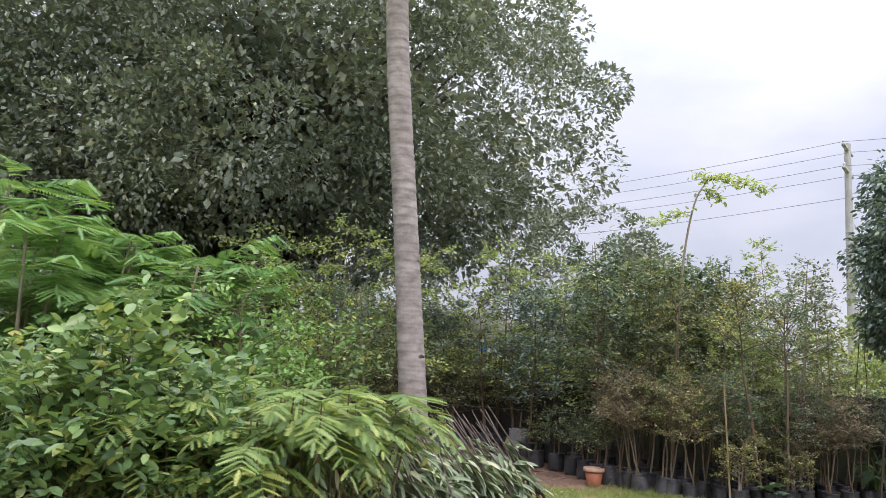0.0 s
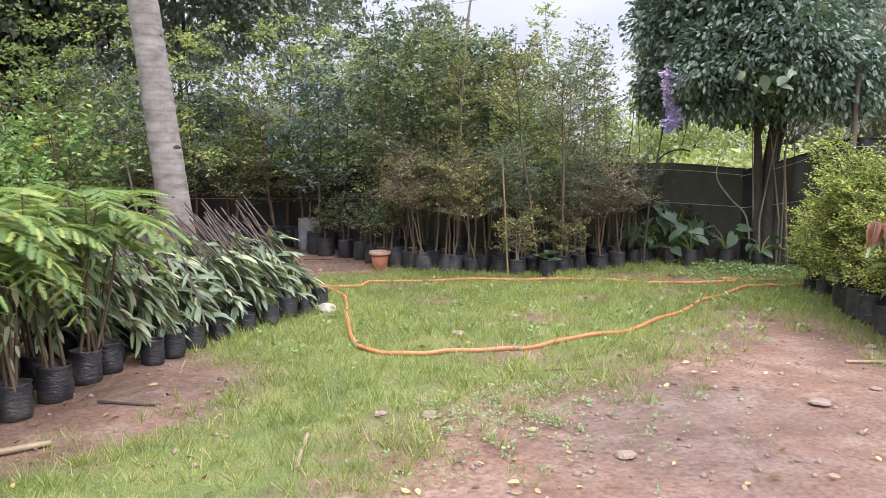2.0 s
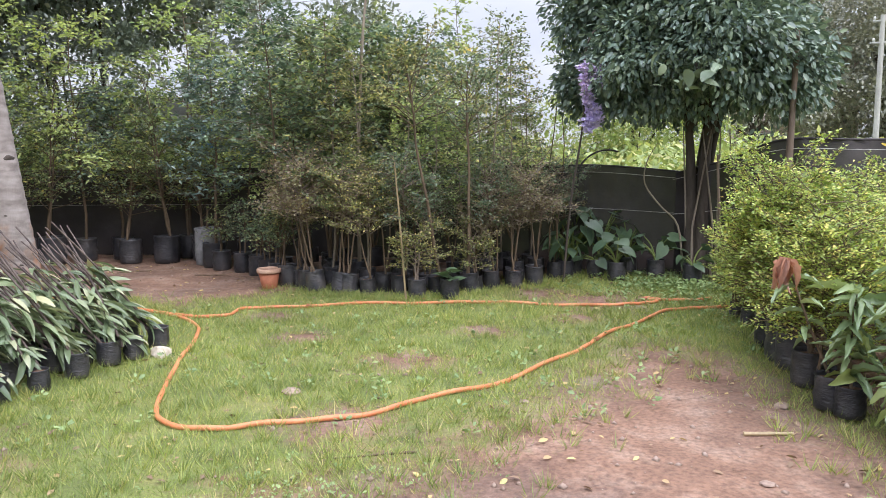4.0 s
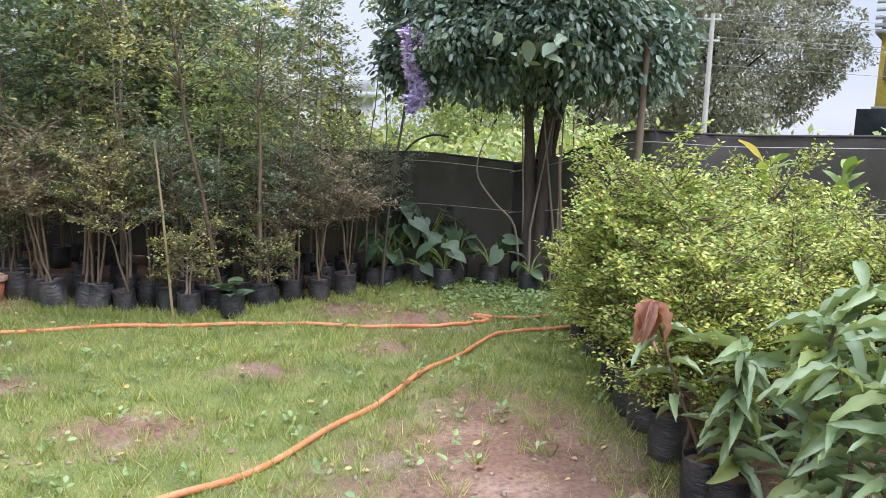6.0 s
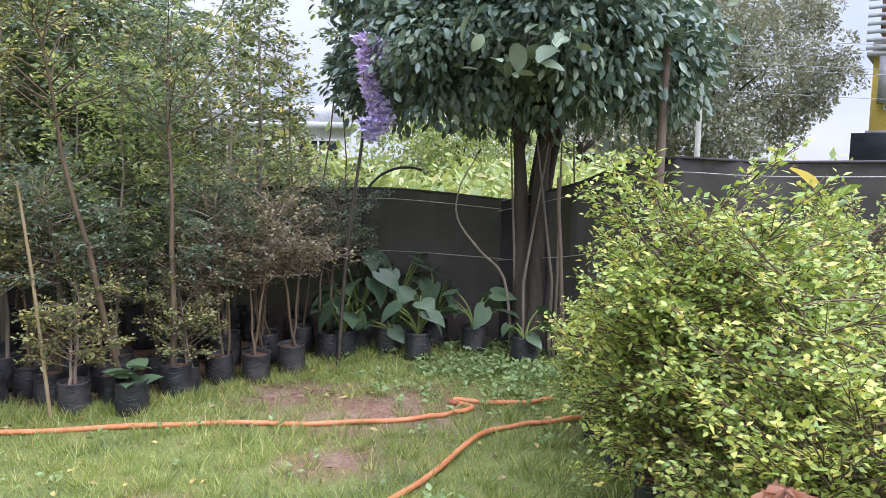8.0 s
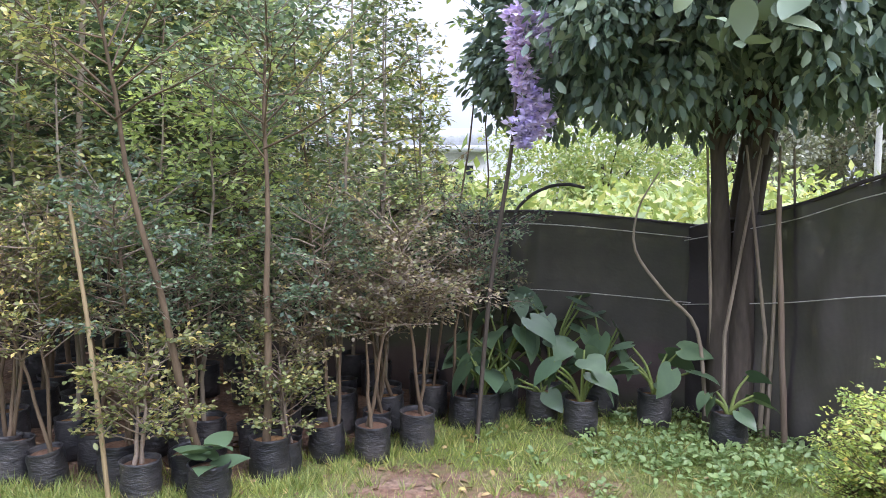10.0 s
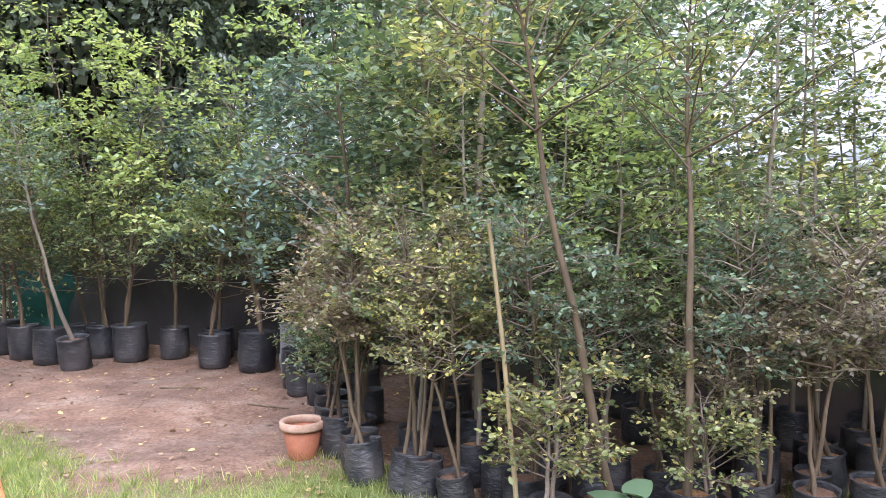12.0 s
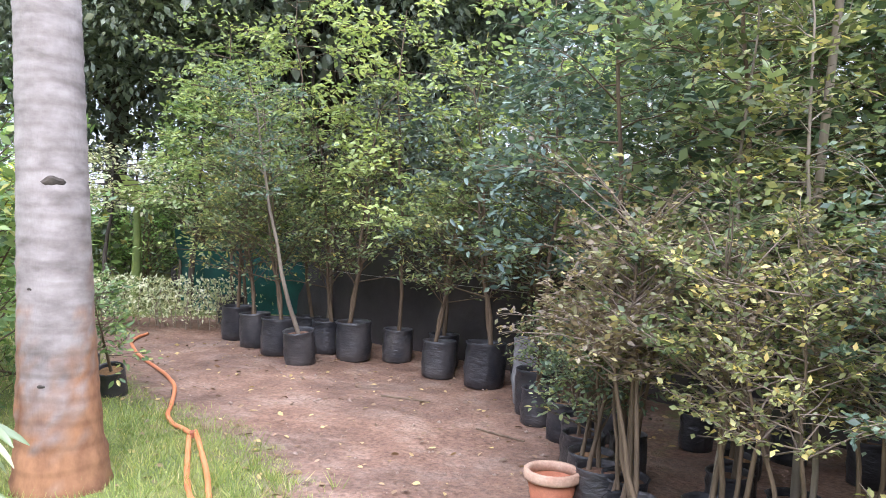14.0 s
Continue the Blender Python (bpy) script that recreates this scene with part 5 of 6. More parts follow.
# ---- the far nursery corner: layered trees in large bags ----
def far_corner():
    rng = np.random.default_rng(71)
    layered = []
    for k in range(3):
        t = bagged("bagged_tree", "young layered tree with light green leaves in a large bag", "tree", "layered trees in the corner", k, 1.5)
        sapling(t, 200 + k, (3.5, 3.9, 3.2)[k], (1.2, 1.5, 1.0)[k], 1.2, 26, 90, 0.078, 0.5, (M["bark"], M["leaf_layer"]), z0=0.28, rise=0.12, flat=0.1, r0=0.022, taper=0.45, shape=LEAF2)
        layered.append(t)
    spread_copies(layered, [(0.05, 12.45), (-2.6, 12.6), (-3.7, 12.75), (-1.4, 12.55), (-4.4, 13.2), (0.9, 12.1), (1.9, 13.0)], rng, 0.9, 1.08)
    bushy = []
    for k in range(2):
        t = bagged("bagged_tree", "bushy fine-leaved young tree in a large black grow bag", "tree", "bushy trees in the corner", k, 1.5)
        sapling(t, 210 + k, 1.9 + 0.3 * k, 0.6, 0.62, 48, 56, 0.052, 0.45, (M["bark"], M["leaf_grove"] if k else M["leaf_olive"]), z0=0.28, stems=2, rise=0.8, r0=0.018, shape=LEAF2)
        bushy.append(t)
    spread_copies(bushy, [(-3.4, 12.36), (-2.9, 12.15), (-2.44, 11.98), (-2.14, 12.36), (-1.76, 12.33), (-0.69, 12.17), (-0.19, 12.09), (0.3, 12.09)], rng, 0.9, 1.1)
    t = bagged("bagged_tree", "leaning thin-trunked young tree in a large grow bag", "tree", "bushy trees in the corner", 0, 1.45)
    sapling(t, 215, 2.6, 1.5, 0.6, 26, 50, 0.05, 0.45, (M["bark_pale"], M["leaf_grove_blue"]), z0=0.28, r0=0.022)
    t.matrix_basis = placed(-1.95, 11.78, 0, 1.0, 0, 8)
    dark = bagged("bagged_tree", "dark drooping-leaved young tree in a large grow bag", "tree", "bushy trees in the corner", 1, 1.5)
    sapling(dark, 216, 2.6, 0.9, 0.7, 46, 80, 0.07, 0.4, (M["bark"], M["leaf_dark"]), z0=0.28, r0=0.022)
    dark.matrix_basis = placed(0.55, 11.5, 0)
    copy_thing(dark, placed(-0.9, 12.6, 90, 0.95))
    # the tall pale sack and spare bags
    t = thing("grow_bag", "tall pale grey upright grow bag with a bare stub", "grow bag", at=(0.42, 11.75, 0))
    part("sack", bag_mesh(77, 0.16, 0.5), M["bag_pale"], t)
    part("stub", tube(Build(), [(0, 0, 0.4), (0.02, 0, 0.75)], [0.02, 0.012], 6).mesh("stub", True), M["bark"], t)
    for i, (x, y) in enumerate([(0.68, 11.25), (0.98, 11.0), (1.2, 10.7), (1.35, 10.35), (1.5, 10.05), (1.62, 9.85), (1.25, 11.2)]):
        t = bagged("bagged_shrub", "low small-leaved shrub in a black grow bag", "shrub", "bags at the grove's end", i, 1.15)
        sapling(t, 220 + i, 0.75 + 0.1 * (i % 3), 0.35, 0.26, 22, 22, 0.036, 0.5, (M["bark"], M["leaf_grove_blue"] if i % 2 else M["leaf_grove"]), stems=2, rise=0.8)
        t.matrix_basis = placed(x, y, 47.0 * i)
    # pale variegated hedge and a bag lying over, beyond the palm
    hedge = thing("hedge", "low hedge of pale variegated green and white leaves", "hedge", at=(-4.9, 12.1, 0))
    b, w = Build(), Build()
    n = 5200
    q = rng.uniform(0, 1, n)
    p = np.stack([-1.6 + 2.6 * q + rng.normal(0, 0.16, n), -0.9 + 1.6 * q + rng.normal(0, 0.22, n), 0.1 + 0.5 * rng.beta(1.6, 1.3, n)], 1)
    leaves(b, p, rng.normal(size=(n, 3)) + (0, 0, 0.3), 0.055 * rng.uniform(0.6, 1.2, n), 0.45, LEAF2, rng, 0.6)
    for k in range(40):
        x = rng.uniform(0, 1)
        c = np.array([-1.6 + 2.6 * x, -0.9 + 1.6 * x + rng.normal(0, 0.15), 0])
        tube(w, [c, c + (rng.normal(0, 0.05), rng.normal(0, 0.05), 0.25), c + (rng.normal(0, 0.1), rng.normal(0, 0.1), 0.5)], [0.008, 0.006, 0.003], 4)
    part("foliage", b.mesh("foliage"), M["leaf_pale"], hedge, kind="stuff")
    part("branching", w.mesh("branching"), M["twig_dry"], hedge, kind="stuff")
    for i, (x, y, lean) in enumerate([(-2.35, 9.75, 70), (-2.1, 9.95, 20), (-2.6, 10.05, 0)]):
        t = bagged("bagged_seedling", "tipped black grow bag with a straggling seedling" if lean > 50 else "black grow bag with a straggling seedling", "seedling", "", i)
        sapling(t, 240 + i, 0.8, 0.3, 0.3, 16, 16, 0.05, 0.45, (M["bark"], M["leaf_citrus"]), shape=LEAF4)
        t.matrix_basis = placed(x, y, 30 * i, 1.0, 0.08 if lean > 50 else 0, lean)
    # areca palm with yellow fronds
    t = thing("areca_palm", "clump of arching yellow-green palm fronds", "palm", at=(-3.0, 9.2, 0))
    shape = long_leaf(4, 0.3, 0.0, 0.2)
    for k in range(14):
        g = rng.uniform(0, 6.28)
        u = np.linspace(0, 1, 8)
        L = rng.uniform(0.8, 1.2)
        rib = np.array([0, 0, 0.9]) + np.stack([np.cos(g) * 0.75 * L * u, np.sin(g) * 0.75 * L * u, 1.25 * L * u - 0.65 * L * u ** 2], 1)
        rib = np.concatenate([[(0.05 * np.cos(g), 0.05 * np.sin(g), 0)], rib])
        b = tube(Build(), rib, np.linspace(0.016, 0.003, 9), 5)
        q = np.linspace(0.25, 1, 22)
        c = np.stack([np.interp(q, np.linspace(0, 1, 9), rib[:, c]) for c in range(3)], 1)
        dr = np.array([np.cos(g), np.sin(g), 0.1])
        sd = np.array([-np.sin(g), np.cos(g), 0.25])
        for e in (-1, 1):
            leaves(b, c, np.repeat([dr * 0.8 + sd * (e, e, 1)], 22, 0), 0.3 * np.sin(np.pi * (0.15 + 0.75 * q)), 0.1, shape, rng, 0.1)
        part("frond", b.mesh("frond"), M["leaf_yellow"], t, "arching yellow-green frond")
    # green bushes filling the bed behind the rows
    bed = []
    for k in range(3):
        t = thing("bush", "dense green garden bush in the bed behind the rows", "bush", "bushes in the bed")
        sapling(t, 250 + k, 1.3 + 0.2 * k, 0.2, 0.6, 60, 46, 0.06, 0.5, (M["bark"], (M["leaf_citrus"], M["leaf_grove"], M["leaf_feather"])[k]), z0=-0.02, stems=3, rise=0.8, taper=0.3, shape=LEAF2, twig=False)
        bed.append(t)
    spread_copies(bed, jitter_grid(rng, [(-1.6, 6.6), (-1.5, 9.0), (-3.4, 10.2), (-7, 10), (-6.5, 6.0), (-3.0, 5.9)], 0.95) + [(-6.4, 14.6), (-7.4, 14.2), (-5.4, 14.8), (-8.0, 13.2), (-7.0, 15.4)], rng, 0.85, 1.3)
    # green netting stand at the back of the corner
    t = thing("net_shelter", "dark green net draped on poles in the corner", "shelter", at=(-6.0, 13.6, 0), turn=15)
    b = Build()
    nx, ny = 14, 8
    v = np.array([[(2.4 * i / (nx - 1), 0.12 * noise.noise(Vector((i * 0.5, j * 0.4, 2))) + 0.25 * (1 - j / (ny - 1)), 1.15 * j / (ny - 1) * (0.75 + 0.25 * abs(math.cos(i * 0.6)))) for j in range(ny)] for i in range(nx)])
    i = (np.arange(nx - 1)[:, None] * ny + np.arange(ny - 1)[None]).ravel()
    part("net", b.add(v, np.stack([i, i + 1, i + ny + 1, i + ny], 1)).mesh("net", True), M["net_green"], t, "dark green draped net")
    for x in (0.0, 1.2, 2.4):
        part("pole", tube(Build(), [(x, 0.15, -0.03), (x, 0.15, 1.4)], 0.02, 6).mesh("pole", True), M["post_wood"], t)


M["bag_pale"] = rough_stuff("bag_pale", [(0.3, (0.16, 0.16, 0.165)), (0.7, (0.3, 0.3, 0.3))], 8, 0.5, 40, 0.5, 0.01)
far_corner()


# ---- the tall leaning sapling that stands above the grove ----
def tall_sapling():
    rng = np.random.default_rng(81)
    t = bagged("bagged_tree", "tall bare leaning sapling with a flat leafy tip", "tree", "", 0)
    stem = smooth_line([(0, 0, 0.18), (0.02, 0, 1.4), (0.1, 0, 2.6), (0.22, 0, 3.3), (0.38, 0, 3.62)], 6)
    wood, green = Build(), Build()
    tube(wood, stem, np.linspace(0.02, 0.008, len(stem)), 7)
    for base, out, L, n in ((stem[-1], (1.0, -0.1, 0.02), 0.62, 190), (stem[-1], (-0.3, 0.5, 0.5), 0.25, 60), (stem[-8], (-1.0, 0.1, -0.1), 0.42, 90), (stem[-4], (0.8, 0.5, 0.0), 0.35, 60)):
        u = np.linspace(0, 1, 5)
        br = base + np.outer(u, out) * L + np.outer(u ** 2, [0, 0, -0.25 * L])
        tube(wood, br, np.linspace(0.006, 0.002, 5), 5)
        a = rng.uniform(0.1, 1, n)
        c = np.stack([np.interp(a, u, br[:, c]) for c in range(3)], 1) + rng.normal(0, 0.06, (n, 3)) * (1, 1, 0.5)
        leaves(green, c, np.array(out) * 0.6 + rng.normal(0, 0.5, (n, 3)), rng.uniform(0.05, 0.1, n), 0.42, LEAF4, rng, 0.5)
    part("stem", wood.mesh("stem", True), M["bark_pale"], t)
    part("foliage", green.mesh("foliage"), M["leaf_layer"], t)
    t.matrix_basis = placed(2.42, 10.0, 0, 1.13)
    for i, (x, y, h) in enumerate([(3.75, 10.1, 3.35), (4.5, 10.0, 3.3), (4.9, 10.4, 2.9)]):
        t = bagged("bagged_tree", "whip-thin sapling with leaves at its tip", "tree", "whip-thin saplings", i)
        sapling(t, 260 + i, h, h - 0.9, 0.2, 12, 14, 0.06, 0.45, (M["bark"], M["leaf_layer"]), r0=0.01, shape=LEAF4)
        t.matrix_basis = placed(x, y, 90 * i)


tall_sapling()


# ---- the great fig tree behind ----
def ficus():
    rng = np.random.default_rng(91)
    t = thing("tree", "huge dark spreading fig tree with hanging aerial roots", "tree")
    t.matrix_basis = placed(-7.4, 19.2, 0, 1.22)
    for dx, dy, r in ((0, 0, 0.45), (0.6, 0.2, 0.3), (-0.5, 0.3, 0.3), (0.3, -0.5, 0.25)):
        line = smooth_line([(dx, dy, -0.1), (dx * 1.1, dy * 1.1, 2.0), (dx * 2.0, dy * 2, 4.2), (dx * 4, dy * 4, 6.5)], 5)
        wood = tube(Build(), line, r * np.linspace(1.3, 0.4, len(line)), 12)
        limbs_to(wood, rng, line[9], np.array([(rng.uniform(-6, 5.5), rng.uniform(-4, 4), rng.uniform(4.5, 9)) for _ in range(9)]), r * 0.4, 9)
        part("trunk", wood.mesh("trunk", True), M["bark_dark"], t)
    roots = Build()
    for k in range(150):
        x, y = rng.normal(0.0, 1.5), rng.normal(-0.3, 0.8)
        z = rng.uniform(3.2, 5.5)
        tube(roots, [(x, y, z), (x + rng.normal(0, 0.06), y, z * 0.6), (x + rng.normal(0, 0.1), y, rng.uniform(0, 1.6))], [0.035, 0.022, 0.01], 5)
    part("root_curtain", roots.mesh("root_curtain", True), M["bark_dark"], t, "curtain of thin hanging aerial roots", kind="stuff")
    green = Build()
    crown(green, rng, np.array([0.0, 0.3, 6.9]), np.array([5.9, 4.8, 4.8]), 520, 60, 1.0, 0.26, 0.62, LEAF2, hang=0.3, shell=0.1, floor=3.5)
    boughs(green, rng, np.array([0.0, 0, 7.2]), np.array([7.0, 6.0, 5.7]), 600, 340, 1.05, 0.128, 3.4)
    part("crown", green.mesh("crown"), M["leaf_ficus"], t, kind="stuff")


ficus()


# ---- small loose things in the yard ----
def yard_things():
    rng = np.random.default_rng(95)
    run = thing("garden_hose", "long orange garden hose lying in loops on the grass", "hose")
    loop = [(5.85, 7.91), (5.50, 7.90), (5.18, 7.82), (4.79, 7.50), (4.19, 6.91), (3.92, 6.62), (3.20, 5.96), (2.73, 5.72), (2.32, 5.50), (1.87, 5.43), (1.52, 5.42), (1.24, 5.58), (1.12, 6.0), (1.08, 6.6), (1.06, 7.2), (1.0, 7.9), (0.6, 8.5), (-0.1, 8.95), (-0.78, 9.52)]
    back = [(-0.84, 9.62), (-0.2, 9.15), (0.6, 8.5), (1.14, 8.3), (1.3, 8.62), (1.85, 8.7), (2.93, 8.59), (3.62, 8.42), (4.34, 8.29), (4.88, 8.20), (5.13, 8.22), (5.28, 8.29)]
    spur = [(5.28, 8.29), (5.23, 8.48), (5.52, 8.31), (5.82, 8.26)]
    tail = [(-0.84, 9.58), (-1.25, 9.75), (-1.55, 10.02), (-2.0, 10.4), (-2.5, 10.68), (-3.3, 11.05), (-3.95, 11.45), (-4.3, 11.9)]
    for line in (loop, back, spur, tail):
        p = smooth_line([(x, y, 0) for x, y in line], 7)
        wig = np.array([noise.noise(Vector((x * 2.4, y * 2.4, 5))) for x, y, _ in p]) * 0.018
        p = p + np.stack([wig, -wig, lie(p[:, 0], p[:, 1]) + 0.016 + 0.004 * np.sin(np.arange(len(p)))], 1)
        part("hose_run", tube(Build(), p, 0.0155, 10).mesh("hose_run", True), M["hose"], run)
    for x, y, a in ((4.19, 6.91, 46), (-0.81, 9.57, -40), (5.2, 8.42, -50), (1.9, 8.7, -5)):
        part("joint", tube(Build(), [(-0.03, 0, 0), (-0.01, 0, 0.002), (0.015, 0, 0), (0.03, 0, 0)], [0.018, 0.021, 0.019, 0.0175], 9).mesh("joint", True), M["hose_tape"], run, "bound hose joint", pose(x, y, float(lie(x, y)) + 0.017, 0, 0, a))
    pot = thing("flower_pot", "empty terracotta flower pot with a pale thick rim", "flower pot", at=(1.42, 9.76, 0))
    prof = [(0.0, 0.0), (0.085, 0.0), (0.092, 0.01), (0.128, 0.2), (0.118, 0.2), (0.085, 0.03), (0.0, 0.03)]
    part("body", lathe(Build(), prof, 32).mesh("body", True), M["terracotta"], pot)
    pot.matrix_basis = pot.matrix_basis @ Matrix.Scale(0.9, 4)
    part("rim", lathe(Build(), [(0.126, 0.198), (0.145, 0.2), (0.148, 0.212), (0.148, 0.245), (0.14, 0.252), (0.124, 0.25), (0.118, 0.24), (0.118, 0.198), (0.126, 0.198)], 32).mesh("rim", True), M["terracotta_rim"], pot, "pale rounded rim")
    for i, (x, y, s, white) in enumerate([(0.9, 7.02, 0.085, 1), (1.92, 5.97, 0.065, 0), (1.3, 4.2, 0.04, 0), (2.35, 3.55, 0.05, 0), (3.6, 4.1, 0.06, 0), (1.55, 4.15, 0.055, 0), (4.1, 4.35, 0.035, 0), (3.3, 5.6, 0.035, 0), (4.75, 5.3, 0.05, 0), (1.15, 3.2, 0.05, 0)]):
        ob = solid("stone", pebble(rng, s, 0.7 if white else 0.35), M["stone_white"] if white else M["stone"], "whitish block of stone lying on the grass" if white else "flat brown stone lying on the earth", "stone", "" if white else "stones on the ground")
        ob.matrix_basis = pose(x, y, float(lie(x, y)) + 0.2 * s, 0, 0, float(rng.uniform(0, 360)))
    for i, (p0, p1, r, mat) in enumerate([((-0.62, 3.66), (-0.2, 3.95), 0.017, "bamboo"), ((-0.2, 4.55), (0.14, 4.42), 0.009, "bark_dark"), ((0.95, 3.95), (0.93, 3.55), 0.012, "bamboo"), ((2.6, 4.95), (2.2, 4.93), 0.007, "bark"), ((0.05, 5.45), (0.1, 5.1), 0.006, "bamboo"), ((4.3, 4.9), (4.55, 4.85), 0.012, "bamboo"), ((-1.9, 10.3), (-1.5, 10.0), 0.008, "bark_dark"), ((-0.6, 11.2), (-0.2, 11.25), 0.008, "bark"), ((0.4, 10.9), (0.8, 10.8), 0.007, "bark")]):
        a, b = np.array([*p0, lie(*p0) + r]), np.array([*p1, lie(*p1) + r])
        st = thing("stick", "pale dry stick lying on the ground" if mat == "bamboo" else "dark dry stick lying on the ground", "stick", "sticks on the ground", at=tuple(a))
        u = np.linspace(0, 1, 7)[:, None]
        line = (b - a) * u + np.cumsum(rng.normal(0, 0.004, (7, 3)) * (1, 1, 0.1), 0)
        part("shaft", tube(Build(), line, r * np.linspace(1, 0.75, 7) * (1 + 0.06 * rng.normal(size=7)), 7).mesh("shaft", True), M[mat], st)


yard_things()


def fence_pipe():
    """A black pipe bowed over the top of the net."""
    t = thing("pipe", "black plastic pipe bowed over the top of the net fence", "pipe", at=(5.1, 10.06, 0))
    line = smooth_line([(-0.12, 0.0, 0.0), (-0.1, 0.0, 0.8), (-0.06, 0.0, 1.24), (0.02, 0.0, 1.38), (0.16, 0.0, 1.46), (0.3, 0.0, 1.48), (0.42, 0.02, 1.46)], 6)
    part("tube", tube(Build(), line, 0.011, 7).mesh("tube", True), M["net"], t)


fence_pipe()


# ---- beyond the fence ----
def far_tree(x, y, centre, radii, clumps, per, size, leaf, mat, seed, label, trunk=0.2, floor=None):
    rng = np.random.default_rng(seed)
    t = thing("tree", label, "tree", "", at=(x, y, 0))
    wood, green = Build(), Build()
    c = np.array([0, 0, centre])
    tube(wood, smooth_line([(0, 0, -0.1), (0.1, 0, centre * 0.5), (0, 0.1, centre * 1.1)], 6), trunk * np.linspace(1, 0.3, 13), 8)
    limbs_to(wood, rng, np.array([0.05, 0, centre * 0.55]), c + unit(rng.normal(size=(14, 3))) * np.array(radii) * 0.8, trunk * 0.3)
    low = centre - radii[2] * 0.92 if floor is None else floor
    crown(green, rng, c, np.array(radii) * 0.85, clumps // 4, per, size * 1.2, leaf * 1.3, 0.45, LEAF2, shell=0.1, floor=low)
    boughs(green, rng, c, np.array(radii), clumps // 4, per * 3, size * 1.15, leaf, low)
    part("trunk", wood.mesh("trunk", True), M["bark_dark"], t)
    part("crown", green.mesh("crown"), M[mat], t, kind="stuff")


# these two crowns take the leaf colour with haze mixed in
far_tree(26.6, 33.0, 6.2, (5.8, 5.0, 5.2), 1500, 45, 0.8, 0.2, "leaf_far_hazed", 301, "large tree with airy drooping foliage, greyed by painted haze, beyond the fence", 0.3)
far_tree(19.0, 31.0, 3.6, (3.0, 2.6, 2.6), 350, 24, 0.6, 0.2, "leaf_far_hazed", 303, "low tree greyed by painted haze beyond the field", 0.2)
far_tree(10.4, 22.0, 1.9, (2.6, 1.8, 1.4), 500, 30, 0.5, 0.13, "leaf_field", 311, "low bright green tree beyond the field", 0.12)
far_tree(-15.5, 14.0, 6.0, (5.0, 5.0, 5.0), 900, 20, 0.7, 0.2, "leaf_ficus", 304, "dark broad-leaved tree behind the garden bed", 0.3)
far_tree(-12.0, 16.8, 6.4, (4.6, 4.2, 4.4), 1100, 24, 0.7, 0.2, "leaf_ficus", 309, "dark broad-leaved tree beyond the nursery corner", 0.3, 2.4)
far_tree(-10.0, 21.0, 3.0, (3.0, 2.4, 2.4), 300, 20, 0.6, 0.2, "leaf_feather", 305, "green tree behind the fence", 0.2)


far_tree(1.5, 15.8, 2.9, (2.0, 1.4, 2.0), 280, 40, 0.4, 0.12, "leaf_ficus", 306, "dense dark green tree standing behind the fence", 0.08)
far_tree(-3.4, 17.4, 2.9, (2.1, 1.4, 2.2), 280, 40, 0.42, 0.13, "leaf_ficus", 307, "dark green tree standing behind the fence", 0.08)
far_tree(3.6, 15.0, 2.2, (1.6, 1.2, 1.2), 110, 40, 0.4, 0.11, "leaf_olive", 308, "olive green tree standing behind the fence", 0.07)


def field():
    """Overgrown field of bright shrubs behind the net fence."""
    rng = np.random.default_rng(310)
    b = Build()
    n = 52000
    a = rng.uniform(-0.35, 1.05, n)
    r = 12.6 + 26 * rng.uniform(0, 1, n) ** 1.6
    p = np.stack([1.5 + r * np.sin(a), 1.0 + r * np.cos(a), np.zeros(n)], 1)
    keep = (p[:, 1] > 11.6) & ((p[:, 0] < 6.4) | (p[:, 1] > 17.6 - p[:, 0] * 0.88 + 1.0)) & ((p[:, 0] > 5.0) | (p[:, 1] > 13.4))
    p = p[keep]
    hump = np.array([1.05 + 0.5 * noise.noise(Vector((x * 0.5, y * 0.5, 2))) + 0.3 * noise.noise(Vector((x * 1.6, y * 1.6, 6))) for x, y, _ in p])
    p[:, 2] = np.maximum(0.05, hump * rng.beta(3, 1.2, len(p)) * 1.35)
    leaves(b, p, rng.normal(size=p.shape) + (0, 0, 0.2), rng.uniform(0.08, 0.2, len(p)), 0.5, LEAF2, rng, 0.6)
    solid("field_shrubs", b.mesh("field_shrubs"), M["leaf_field"], "overgrown bright green shrubs in the field behind the fence", "shrubs", kind="stuff")


field()


